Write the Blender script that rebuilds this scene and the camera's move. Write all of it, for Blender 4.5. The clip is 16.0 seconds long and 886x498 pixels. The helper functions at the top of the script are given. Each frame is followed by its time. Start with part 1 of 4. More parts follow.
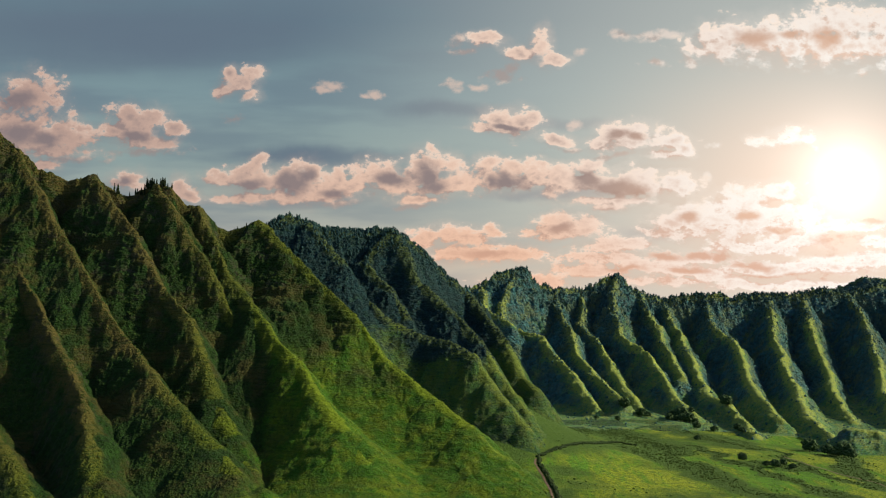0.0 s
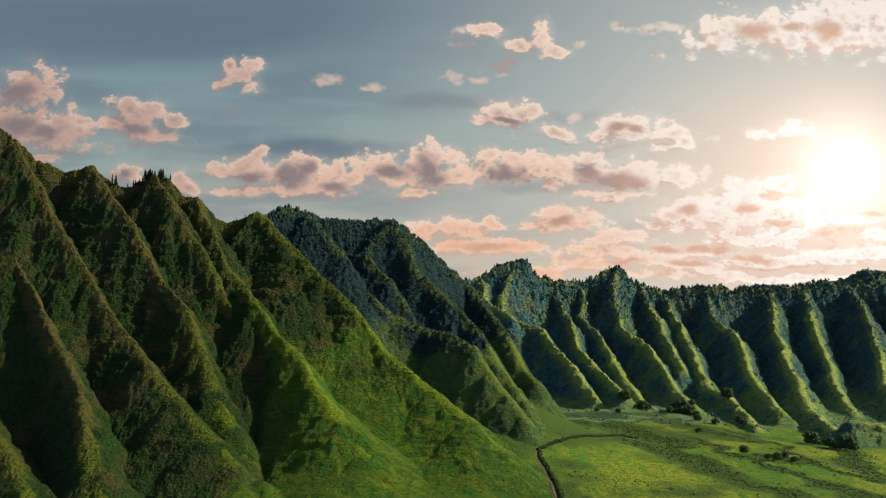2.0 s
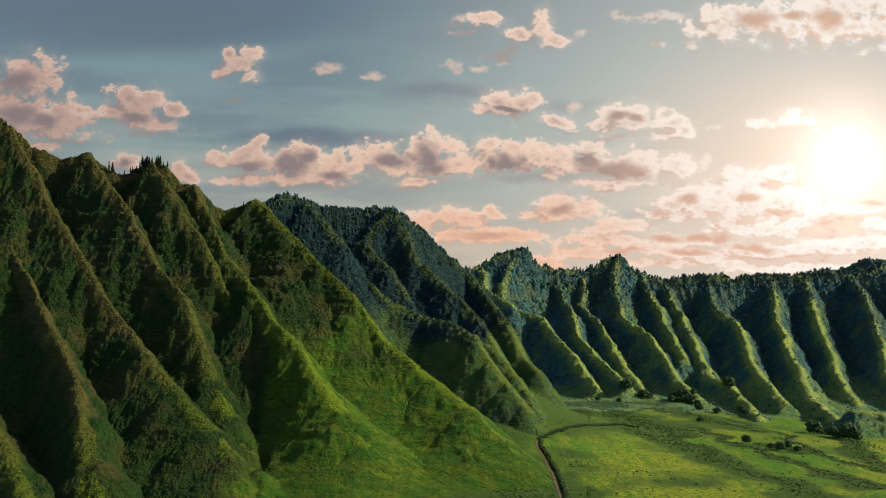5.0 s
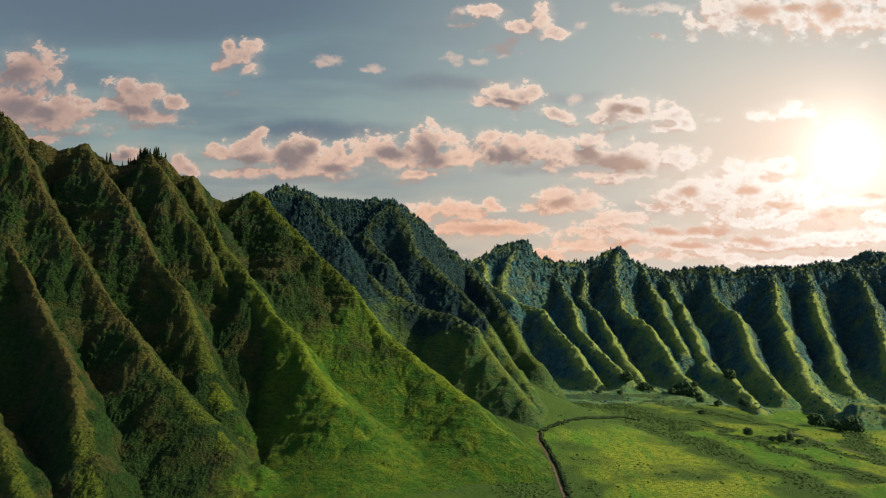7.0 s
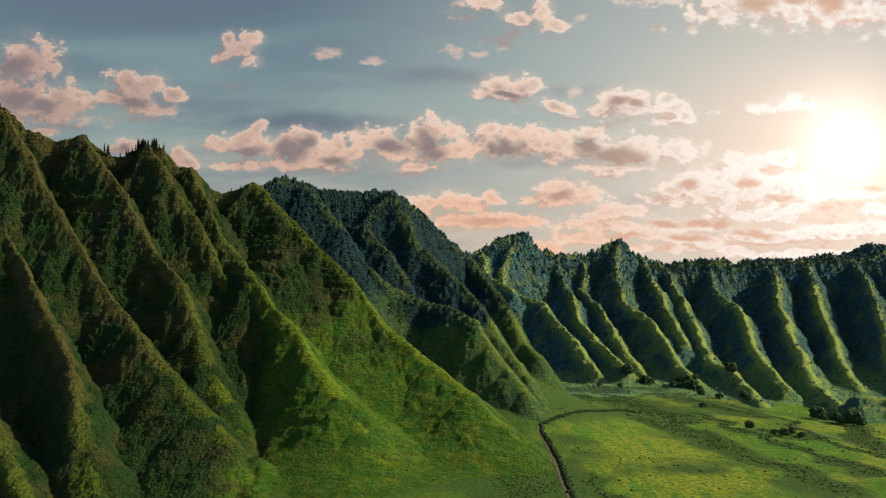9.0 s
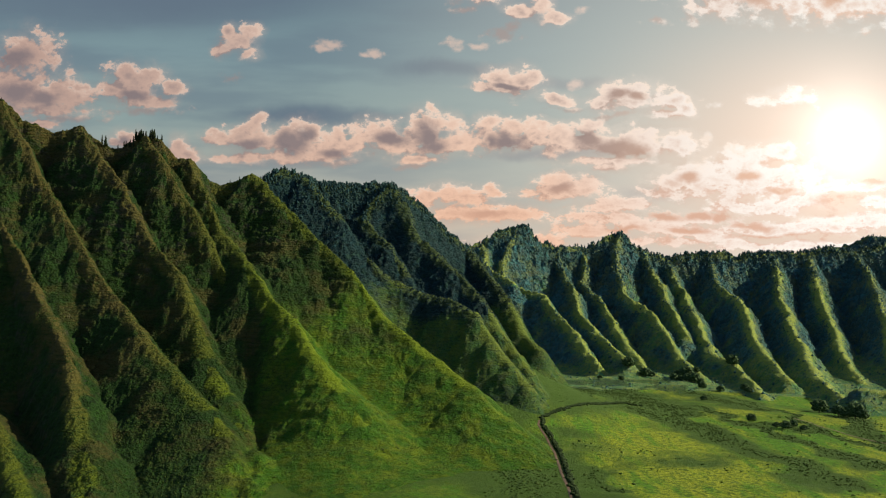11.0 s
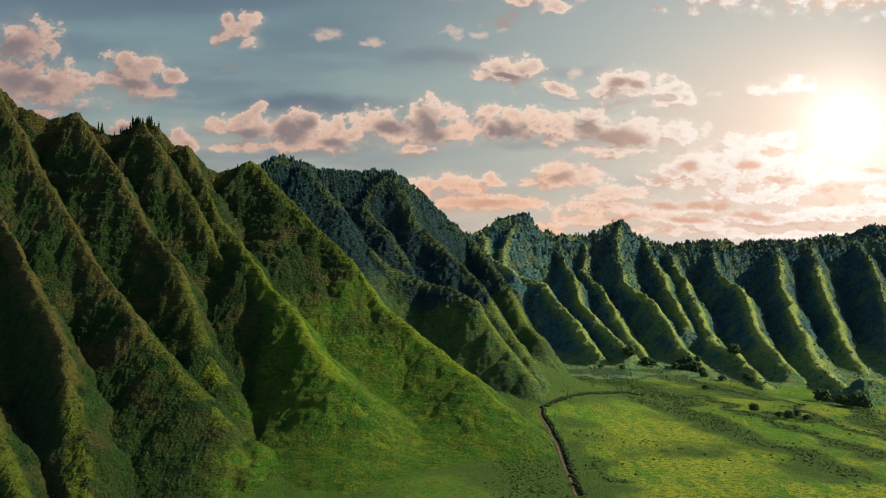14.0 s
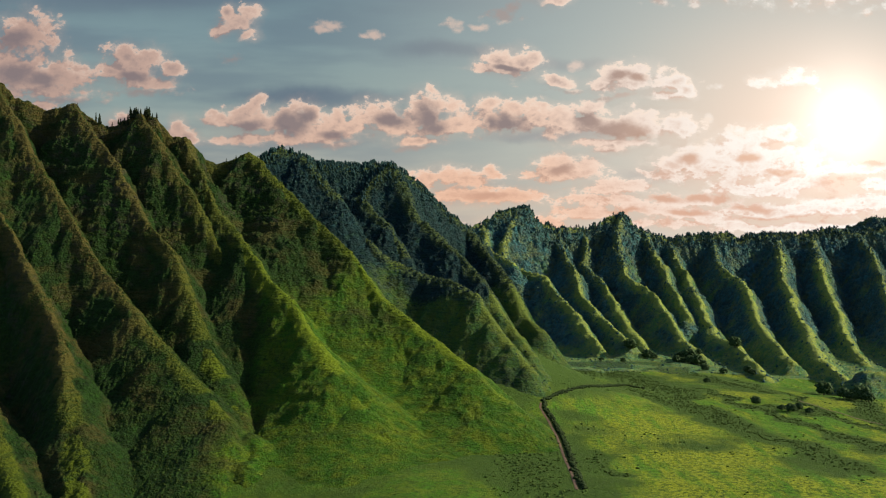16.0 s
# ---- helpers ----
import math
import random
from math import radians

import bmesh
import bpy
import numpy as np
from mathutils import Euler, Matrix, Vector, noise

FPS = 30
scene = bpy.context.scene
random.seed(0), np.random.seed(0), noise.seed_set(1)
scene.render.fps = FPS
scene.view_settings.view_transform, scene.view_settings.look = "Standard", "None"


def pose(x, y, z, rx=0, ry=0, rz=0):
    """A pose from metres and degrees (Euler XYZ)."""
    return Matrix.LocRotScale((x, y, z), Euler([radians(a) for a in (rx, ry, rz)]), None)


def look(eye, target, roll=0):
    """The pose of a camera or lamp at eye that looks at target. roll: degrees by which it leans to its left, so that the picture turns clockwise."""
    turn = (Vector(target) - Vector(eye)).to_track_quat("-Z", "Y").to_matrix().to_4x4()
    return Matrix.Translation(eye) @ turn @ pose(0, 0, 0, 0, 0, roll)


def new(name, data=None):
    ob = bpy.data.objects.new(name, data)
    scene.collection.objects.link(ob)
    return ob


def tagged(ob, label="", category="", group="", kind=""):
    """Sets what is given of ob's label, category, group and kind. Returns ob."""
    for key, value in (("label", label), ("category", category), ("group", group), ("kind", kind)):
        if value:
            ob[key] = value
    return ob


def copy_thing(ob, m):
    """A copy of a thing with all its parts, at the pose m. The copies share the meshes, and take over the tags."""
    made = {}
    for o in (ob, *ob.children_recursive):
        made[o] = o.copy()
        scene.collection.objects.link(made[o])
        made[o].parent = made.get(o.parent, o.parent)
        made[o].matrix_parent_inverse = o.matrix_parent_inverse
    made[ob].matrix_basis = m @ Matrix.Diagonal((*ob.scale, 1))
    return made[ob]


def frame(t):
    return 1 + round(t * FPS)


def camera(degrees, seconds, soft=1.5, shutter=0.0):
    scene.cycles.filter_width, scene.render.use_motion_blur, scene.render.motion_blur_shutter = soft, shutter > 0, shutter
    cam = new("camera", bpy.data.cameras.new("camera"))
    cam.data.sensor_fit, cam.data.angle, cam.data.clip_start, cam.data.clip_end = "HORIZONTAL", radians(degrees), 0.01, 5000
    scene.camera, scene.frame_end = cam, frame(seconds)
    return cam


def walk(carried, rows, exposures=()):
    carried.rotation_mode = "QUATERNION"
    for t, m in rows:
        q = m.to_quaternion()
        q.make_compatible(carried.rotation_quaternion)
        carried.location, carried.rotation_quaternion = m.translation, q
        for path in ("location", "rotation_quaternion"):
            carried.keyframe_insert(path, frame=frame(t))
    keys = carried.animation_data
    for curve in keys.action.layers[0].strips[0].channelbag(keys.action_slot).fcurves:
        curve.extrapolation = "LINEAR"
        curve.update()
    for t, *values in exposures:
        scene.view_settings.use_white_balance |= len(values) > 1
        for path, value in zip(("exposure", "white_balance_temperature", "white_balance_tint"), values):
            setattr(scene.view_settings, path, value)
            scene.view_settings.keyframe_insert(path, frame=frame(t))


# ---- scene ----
# ---------------------------------------------------------------- camera
cam = camera(48.0, 16.0, soft=1.2)
# a steady glide ahead and slightly down, while the lens tilts slowly towards the valley
PATH = []
for k in range(9):
    s = k / 8 - 0.5
    PATH.append((k * 2.0, pose(-1.0 * s, 73.0 * s, -3.2 * s, 90 + 4.127 - 3.346 * s, -0.07 * s, -0.02 * s)))
walk(cam, PATH, exposures=[(0.0, 0.0), (16.0, 0.0)])

# ---------------------------------------------------------------- sun
SUN_AZ, SUN_EL = 86.0, 30.0   # degrees, clockwise from the view ahead (+y)
sun = new("sun", bpy.data.lights.new("sun", "SUN"))
sun.data.energy, sun.data.angle, sun.data.color = 6.3, radians(0.6), (1.0, 0.91, 0.60)
a, e = radians(SUN_AZ), radians(SUN_EL)
sun.matrix_world = look((math.sin(a) * math.cos(e) * 900, math.cos(a) * math.cos(e) * 900, math.sin(e) * 900), (0, 0, 0))


# ---------------------------------------------------------------- node helpers
class Net:
    """Short ways to add and join shader nodes."""

    def __init__(self, tree):
        self.tree = tree
        tree.nodes.clear()

    def node(self, kind, **settings):
        n = self.tree.nodes.new(kind)
        for key, value in settings.items():
            setattr(n, key, value)
        return n

    def put(self, socket, value):
        if isinstance(value, bpy.types.NodeSocket):
            self.tree.links.new(value, socket)
        else:
            socket.default_value = value

    def math(self, op, *args, clamp=False):
        n = self.node("ShaderNodeMath", operation=op, use_clamp=clamp)
        for socket, value in zip(n.inputs, args):
            self.put(socket, value)
        return n.outputs[0]

    def vec(self, op, *args):
        n = self.node("ShaderNodeVectorMath", operation=op)
        for socket, value in zip(n.inputs, args):
            self.put(socket, value)
        return n.outputs["Value"] if op in ("LENGTH", "DOT_PRODUCT", "DISTANCE") else n.outputs[0]

    def step(self, value, lo, hi, a=0.0, b=1.0):
        n = self.node("ShaderNodeMapRange", interpolation_type="SMOOTHSTEP")
        for socket, v in zip(n.inputs, (value, lo, hi, a, b)):
            self.put(socket, v)
        return n.outputs[0]

    def noise(self, vector, scale, detail=4.0, rough=0.55, colour=False):
        n = self.node("ShaderNodeTexNoise")
        if vector is not None:
            self.put(n.inputs["Vector"], vector)
        n.inputs["Scale"].default_value, n.inputs["Detail"].default_value, n.inputs["Roughness"].default_value = scale, detail, rough
        return n.outputs["Color" if colour else "Fac"]

    def mix(self, fac, a, b, blend="MIX"):
        n = self.node("ShaderNodeMix", data_type="RGBA", blend_type=blend)
        self.put(n.inputs[0], fac)
        for socket, v in ((n.inputs[6], a), (n.inputs[7], b)):
            self.put(socket, v if isinstance(v, bpy.types.NodeSocket) else (*v, 1.0))
        return n.outputs[2]

    def ramp(self, fac, stops):
        n = self.node("ShaderNodeValToRGB")
        while len(n.color_ramp.elements) < len(stops):
            n.color_ramp.elements.new(0.5)
        for el, (pos, col) in zip(n.color_ramp.elements, stops):
            el.position, el.color = pos, (*col, 1.0)
        self.put(n.inputs[0], fac)
        return n.outputs[0]


def srgb(r, g, b):
    return tuple((c / 255 / 12.92) if c < 10 else ((c / 255 + 0.055) / 1.055) ** 2.4 for c in (r, g, b))


# ---------------------------------------------------------------- sky
CLOUDS, WISPS, CORES = [], [], []


def cloud(u, v, ru, rv):
    CLOUDS.append((u, v, ru, rv))


def wisp(u, v, ru, rv):
    WISPS.append((u, v, ru, rv))


def core(u, v, ru, rv):
    CORES.append((u, v, ru, rv))


# heaps of evening cumulus: tangent of the bearing, tangent of the height, and half sizes
cloud(-0.426, 0.259, 0.026, 0.019)
cloud(-0.440, 0.220, 0.041, 0.026)
cloud(-0.391, 0.220, 0.028, 0.016)
cloud(-0.376, 0.214, 0.016, 0.008)
cloud(-0.393, 0.204, 0.032, 0.008)
cloud(-0.313, 0.229, 0.022, 0.015)
cloud(-0.319, 0.237, 0.010, 0.009)
cloud(-0.296, 0.234, 0.014, 0.010)
cloud(-0.279, 0.227, 0.013, 0.006)
cloud(-0.336, 0.223, 0.013, 0.007)
cloud(-0.307, 0.214, 0.026, 0.008)
cloud(-0.217, 0.279, 0.007, 0.009)
cloud(-0.207, 0.270, 0.014, 0.008)
cloud(-0.195, 0.281, 0.010, 0.008)
cloud(-0.198, 0.259, 0.009, 0.005)
cloud(-0.225, 0.263, 0.008, 0.005)
cloud(-0.322, 0.173, 0.014, 0.010)
cloud(-0.267, 0.168, 0.010, 0.010)
cloud(-0.257, 0.158, 0.014, 0.006)
cloud(-0.407, 0.188, 0.014, 0.006)
cloud(-0.274, 0.159, 0.012, 0.007)
cloud(-0.203, 0.175, 0.026, 0.009)
cloud(-0.189, 0.188, 0.008, 0.009)
cloud(-0.186, 0.168, 0.032, 0.012)
cloud(-0.146, 0.170, 0.024, 0.016)
cloud(-0.137, 0.182, 0.010, 0.008)
cloud(-0.111, 0.168, 0.026, 0.012)
cloud(-0.103, 0.176, 0.007, 0.008)
cloud(-0.174, 0.154, 0.052, 0.005)
cloud(-0.128, 0.159, 0.035, 0.008)
cloud(-0.065, 0.179, 0.024, 0.012)
cloud(-0.054, 0.170, 0.026, 0.013)
cloud(-0.017, 0.182, 0.019, 0.016)
cloud(0.003, 0.188, 0.014, 0.009)
cloud(-0.008, 0.168, 0.026, 0.010)
cloud(-0.083, 0.170, 0.012, 0.007)
cloud(0.021, 0.170, 0.014, 0.009)
cloud(-0.025, 0.153, 0.020, 0.005)
cloud(0.047, 0.188, 0.013, 0.009)
cloud(0.049, 0.175, 0.017, 0.012)
cloud(0.069, 0.175, 0.023, 0.014)
cloud(0.075, 0.185, 0.010, 0.008)
cloud(0.095, 0.173, 0.012, 0.009)
cloud(0.112, 0.182, 0.023, 0.009)
cloud(0.124, 0.170, 0.026, 0.013)
cloud(0.144, 0.185, 0.016, 0.008)
cloud(0.164, 0.170, 0.041, 0.014)
cloud(0.187, 0.165, 0.032, 0.014)
cloud(0.210, 0.168, 0.020, 0.012)
cloud(0.233, 0.170, 0.020, 0.010)
cloud(0.250, 0.162, 0.014, 0.008)
cloud(0.172, 0.150, 0.046, 0.005)
cloud(0.169, 0.142, 0.017, 0.005)
cloud(0.064, 0.234, 0.024, 0.012)
cloud(0.084, 0.232, 0.014, 0.010)
cloud(0.047, 0.227, 0.014, 0.005)
cloud(0.064, 0.224, 0.029, 0.003)
cloud(0.116, 0.215, 0.013, 0.005)
cloud(0.176, 0.220, 0.017, 0.010)
cloud(0.205, 0.220, 0.019, 0.011)
cloud(0.231, 0.211, 0.016, 0.008)
cloud(0.228, 0.199, 0.020, 0.005)
cloud(0.159, 0.214, 0.013, 0.005)
cloud(0.245, 0.205, 0.012, 0.006)
cloud(0.193, 0.208, 0.035, 0.006)
cloud(0.323, 0.212, 0.014, 0.005)
cloud(0.354, 0.215, 0.020, 0.008)
cloud(0.371, 0.211, 0.009, 0.005)
cloud(0.047, 0.316, 0.016, 0.007)
cloud(0.102, 0.314, 0.010, 0.016)
cloud(0.084, 0.302, 0.014, 0.007)
cloud(0.116, 0.299, 0.014, 0.005)
cloud(0.287, 0.311, 0.026, 0.014)
cloud(0.311, 0.323, 0.035, 0.013)
cloud(0.345, 0.314, 0.046, 0.016)
cloud(0.380, 0.308, 0.035, 0.014)
cloud(0.409, 0.311, 0.035, 0.015)
cloud(0.444, 0.311, 0.029, 0.015)
cloud(0.415, 0.334, 0.070, 0.016)
cloud(0.115, 0.130, 0.016, 0.009)
cloud(0.141, 0.127, 0.016, 0.008)
cloud(0.123, 0.119, 0.035, 0.006)
cloud(-0.022, 0.110, 0.019, 0.007)
cloud(0.018, 0.115, 0.026, 0.009)
cloud(0.066, 0.098, 0.035, 0.008)
cloud(0.026, 0.098, 0.035, 0.008)
cloud(0.049, 0.121, 0.010, 0.005)
cloud(0.169, 0.104, 0.026, 0.007)
cloud(0.197, 0.107, 0.012, 0.005)
cloud(0.163, 0.092, 0.035, 0.005)
cloud(0.232, 0.130, 0.020, 0.009)
cloud(0.249, 0.142, 0.017, 0.008)
cloud(0.261, 0.127, 0.023, 0.012)
cloud(0.226, 0.119, 0.020, 0.006)
cloud(0.313, 0.150, 0.026, 0.013)
cloud(0.341, 0.159, 0.020, 0.009)
cloud(0.289, 0.130, 0.026, 0.020)
cloud(0.318, 0.127, 0.029, 0.013)
cloud(0.352, 0.136, 0.035, 0.017)
cloud(0.295, 0.107, 0.029, 0.009)
cloud(0.329, 0.104, 0.035, 0.009)
cloud(0.369, 0.113, 0.035, 0.009)
cloud(0.249, 0.094, 0.041, 0.006)
cloud(0.209, 0.083, 0.052, 0.006)
cloud(0.157, 0.078, 0.035, 0.007)
cloud(0.265, 0.078, 0.046, 0.007)
cloud(0.322, 0.081, 0.046, 0.008)
cloud(0.380, 0.084, 0.046, 0.008)
cloud(0.425, 0.090, 0.035, 0.008)
cloud(0.237, 0.069, 0.046, 0.005)
cloud(0.426, 0.124, 0.029, 0.006)
cloud(0.398, 0.124, 0.029, 0.005)
cloud(0.432, 0.108, 0.017, 0.006)
cloud(0.305, 0.066, 0.052, 0.005)
cloud(0.373, 0.067, 0.052, 0.005)
cloud(0.089, 0.070, 0.035, 0.007)
# thin shreds
wisp(-0.114, 0.271, 0.012, 0.005)
wisp(-0.121, 0.266, 0.013, 0.003)
wisp(-0.074, 0.263, 0.009, 0.005)
wisp(-0.083, 0.261, 0.009, 0.003)
wisp(-0.218, 0.236, 0.010, 0.005)
wisp(0.015, 0.316, 0.016, 0.007)
wisp(0.021, 0.305, 0.017, 0.003)
wisp(0.073, 0.287, 0.007, 0.005)
wisp(0.142, 0.308, 0.006, 0.006)
wisp(0.061, 0.280, 0.017, 0.005)
wisp(0.009, 0.270, 0.012, 0.005)
wisp(0.035, 0.270, 0.009, 0.003)
wisp(0.224, 0.323, 0.035, 0.005)
wisp(0.183, 0.324, 0.012, 0.005)
wisp(0.220, 0.296, 0.013, 0.005)
wisp(0.255, 0.302, 0.009, 0.012)
wisp(0.431, 0.288, 0.008, 0.005)
wisp(0.267, 0.172, 0.004, 0.006)
wisp(0.278, 0.204, 0.006, 0.004)
wisp(0.133, 0.232, 0.007, 0.006)
wisp(0.124, 0.206, 0.014, 0.003)
wisp(0.173, 0.197, 0.023, 0.003)
wisp(-0.307, 0.204, 0.035, 0.005)
wisp(-0.387, 0.194, 0.041, 0.005)
wisp(-0.025, 0.146, 0.017, 0.005)
wisp(-0.105, 0.150, 0.023, 0.005)
wisp(0.377, 0.204, 0.008, 0.003)
# grey undersides
core(-0.197, 0.165, 0.016, 0.007)
core(-0.154, 0.168, 0.017, 0.012)
core(-0.140, 0.179, 0.009, 0.007)
core(-0.114, 0.161, 0.014, 0.005)
core(-0.054, 0.175, 0.017, 0.008)
core(-0.017, 0.179, 0.014, 0.013)
core(-0.011, 0.168, 0.014, 0.007)
core(0.069, 0.172, 0.021, 0.010)
core(0.048, 0.172, 0.009, 0.006)
core(0.144, 0.173, 0.016, 0.010)
core(0.173, 0.165, 0.027, 0.010)
core(0.195, 0.161, 0.015, 0.009)
core(0.064, 0.228, 0.014, 0.003)
core(0.179, 0.219, 0.014, 0.005)
core(0.202, 0.216, 0.009, 0.004)
core(-0.435, 0.258, 0.014, 0.009)
core(-0.437, 0.222, 0.019, 0.010)
core(-0.410, 0.216, 0.017, 0.007)
core(-0.326, 0.172, 0.008, 0.005)
core(-0.313, 0.219, 0.013, 0.005)
core(0.117, 0.124, 0.012, 0.005)
core(0.322, 0.321, 0.017, 0.009)
core(0.395, 0.319, 0.016, 0.011)
core(0.357, 0.324, 0.012, 0.005)
core(0.247, 0.136, 0.013, 0.005)
core(0.226, 0.095, 0.021, 0.004)
core(0.257, 0.097, 0.017, 0.005)
core(0.283, 0.094, 0.012, 0.005)
core(0.248, 0.080, 0.020, 0.003)
core(0.397, 0.109, 0.023, 0.008)
core(0.311, 0.084, 0.021, 0.004)
core(0.383, 0.098, 0.023, 0.003)
core(0.432, 0.130, 0.014, 0.005)
core(0.374, 0.074, 0.035, 0.004)
core(0.317, 0.073, 0.029, 0.003)
core(0.180, 0.080, 0.023, 0.003)
core(0.038, 0.097, 0.023, 0.004)
core(0.312, 0.136, 0.013, 0.004)
core(0.343, 0.123, 0.014, 0.003)

world = bpy.data.worlds.new("evening_sky")
scene.world = world
world.use_nodes = True
w = Net(world.node_tree)
way = w.node("ShaderNodeTexCoord").outputs["Generated"]
sep = w.node("ShaderNodeSeparateXYZ")
w.put(sep.inputs[0], way)
ahead = w.math("MAXIMUM", sep.outputs[1], 0.06)
u = w.math("DIVIDE", sep.outputs[0], ahead)
v = w.math("DIVIDE", sep.outputs[2], ahead)
comb = w.node("ShaderNodeCombineXYZ")
w.put(comb.inputs[0], u), w.put(comb.inputs[1], v)
flat = comb.outputs[0]
warp = w.vec("MULTIPLY_ADD", w.noise(flat, 18.0, 4.0, 0.55, True), (0.036, 0.022, 0), (-0.018, -0.011, 0))
warped = w.vec("ADD", flat, warp)


def blobs(places, where, grow=1.0):
    """How far inside the nearest of the heaps a direction lies: 1 in the middle, below 0 outside."""
    least = None
    for cu, cv, ru, rv in places:
        off = w.vec("MULTIPLY_ADD", where, (1 / ru / grow, 1 / rv / grow, 0), (-cu / ru / grow, -cv / rv / grow, 0))
        d = w.vec("LENGTH", off)
        least = d if least is None else w.math("SMOOTH_MIN", least, d, 0.5)
    return w.math("SUBTRACT", 1.0, least)


SUN_UV = (0.4106, 0.1734, 0.0)
sun_gap = w.vec("DISTANCE", flat, SUN_UV)
low = w.step(v, 0.17, 0.11)


def billow(where, scale):
    """Rounded heads, like a cauliflower's: 1 on a head's middle, lower between them."""
    n = w.node("ShaderNodeTexVoronoi", feature="SMOOTH_F1")
    w.put(n.inputs["Vector"], where)
    n.inputs["Scale"].default_value, n.inputs["Detail"].default_value, n.inputs["Roughness"].default_value = scale, 2.0, 0.55
    n.inputs["Smoothness"].default_value = 0.35
    return w.math("SUBTRACT", 1.0, n.outputs["Distance"])


def heaps(shift):
    """The thickness of the heaps in a direction, with the lumps and shreds of their rims."""
    near = w.vec("ADD", warped, shift)
    spread = w.vec("MULTIPLY", w.vec("ADD", flat, shift), (1.0, 1.3, 1.0))
    drawn = w.vec("MULTIPLY", w.vec("ADD", flat, shift), (1.0, 1.6, 1.0))
    lumps = w.math("MULTIPLY", w.math("SUBTRACT", billow(spread, 46.0), -0.06), 1.0)
    high = w.math("MULTIPLY_ADD", w.math("SUBTRACT", w.noise(spread, 60.0, 9.0, 0.70), 0.5), 2.6, lumps)
    level = w.math("MULTIPLY", w.math("SUBTRACT", w.noise(drawn, 50.0, 9.0, 0.70), 0.45), 4.2)
    lumpy = w.math("ADD", w.math("MULTIPLY", high, w.math("SUBTRACT", 1.0, low)), w.math("MULTIPLY", level, low))
    return blobs(CLOUDS, near, 1.15), lumpy


inside, rough = heaps((0.0, 0.0, 0.0))
beyond, rough_beyond = heaps((0.009, 0.010, 0.0))
body = w.math("ADD", rough, inside)
ahead_body = w.math("ADD", rough_beyond, beyond)
thin = w.math("ADD", rough, blobs(WISPS, warped, 1.15))
under = blobs(CLOUDS, w.vec("ADD", warped, (0.0, 0.011, 0.0)), 1.2)
soft_edge = w.step(w.math("SUBTRACT", under, inside), -0.1, 0.6, 0.34, 0.95)   # crisp heads, frayed undersides
haze = w.step(w.math("MULTIPLY_ADD", rough, 0.35, inside), -0.8, 0.6, 0.0, 0.34)
alpha = w.math("MAXIMUM", w.math("MAXIMUM", w.step(body, -0.10, soft_edge), haze), w.step(thin, -0.1, 1.1, 0.0, 0.7))
dark = w.math("MULTIPLY_ADD", rough, 0.4, blobs(CORES, warped, 1.25))
dark = w.math("MAXIMUM", w.step(dark, -0.2, 0.8), w.step(body, 0.55, 1.7, 0.0, 0.6))

# clear air: slate blue above, teal lower, peach at the rim of the hills and round the sun
air = w.ramp(w.math("MULTIPLY", v, 2.6), [(0.0, srgb(226, 186, 162)), (0.20, srgb(204, 186, 166)), (0.33, srgb(172, 174, 164)), (0.50, srgb(144, 162, 160)),
                                          (0.68, srgb(126, 150, 156)), (0.88, srgb(103, 126, 139))])
streak = w.noise(w.vec("MULTIPLY", flat, (5.0, 26.0, 1.0)), 1.0, 4.0, 0.5)
veil = w.math("MULTIPLY", w.step(streak, 0.35, 0.62), w.step(u, 0.28, -0.2))
air = w.mix(w.math("MULTIPLY", veil, 0.6), air, srgb(104, 122, 136))
bands = blobs([(-0.129, 0.198, 0.108, 0.011), (0.003, 0.246, 0.068, 0.010), (0.130, 0.232, 0.051, 0.007), (-0.310, 0.323, 0.295, 0.043), (0.112, 0.158, 0.074, 0.007), (0.209, 0.116, 0.040, 0.008)], warped)
air = w.mix(w.math("MULTIPLY", w.step(bands, -0.3, 0.8), 0.8), air, srgb(98, 114, 130))
wide = w.vec("DISTANCE", w.vec("MULTIPLY", flat, (1.0, 1.7, 1.0)), (0.4106, 0.262, 0.0))
warm = w.step(wide, 0.38, 0.02)
air = w.mix(w.math("MULTIPLY", w.step(sun_gap, 0.60, 0.08), 0.72), air, srgb(206, 206, 196))
air = w.mix(w.math("POWER", warm, 1.5), air, srgb(248, 220, 198))

lit = w.mix(w.step(v, 0.26, 0.06), srgb(234, 203, 184), srgb(242, 194, 164))
lit = w.mix(w.step(u, 0.05, -0.40), lit, srgb(192, 160, 146))
lit = w.mix(w.step(sun_gap, 0.36, 0.06), lit, srgb(255, 250, 242))
shade = w.mix(w.step(sun_gap, 0.34, 0.06), srgb(128, 115, 118), srgb(230, 178, 142))
shade = w.mix(w.step(v, 0.17, 0.07), shade, srgb(218, 166, 138))
facet = w.math("SUBTRACT", ahead_body, body)   # above 0 on the side turned from the sun
lit = w.mix(w.step(facet, -0.15, 0.7, 0.0, 0.7), lit, shade)
rim = w.math("MULTIPLY", w.math("MULTIPLY", w.step(body, 0.7, 0.15), w.step(body, -0.3, 0.1)), w.step(facet, 0.05, -0.6))
lit = w.mix(w.math("MULTIPLY", rim, 0.7), lit, w.mix(w.step(u, 0.3, -0.45), srgb(255, 232, 212), srgb(228, 198, 180)))
rows = w.math("MULTIPLY", w.math("MULTIPLY", w.step(rough, 0.15, -0.5), low), w.step(sun_gap, 0.5, 0.25))
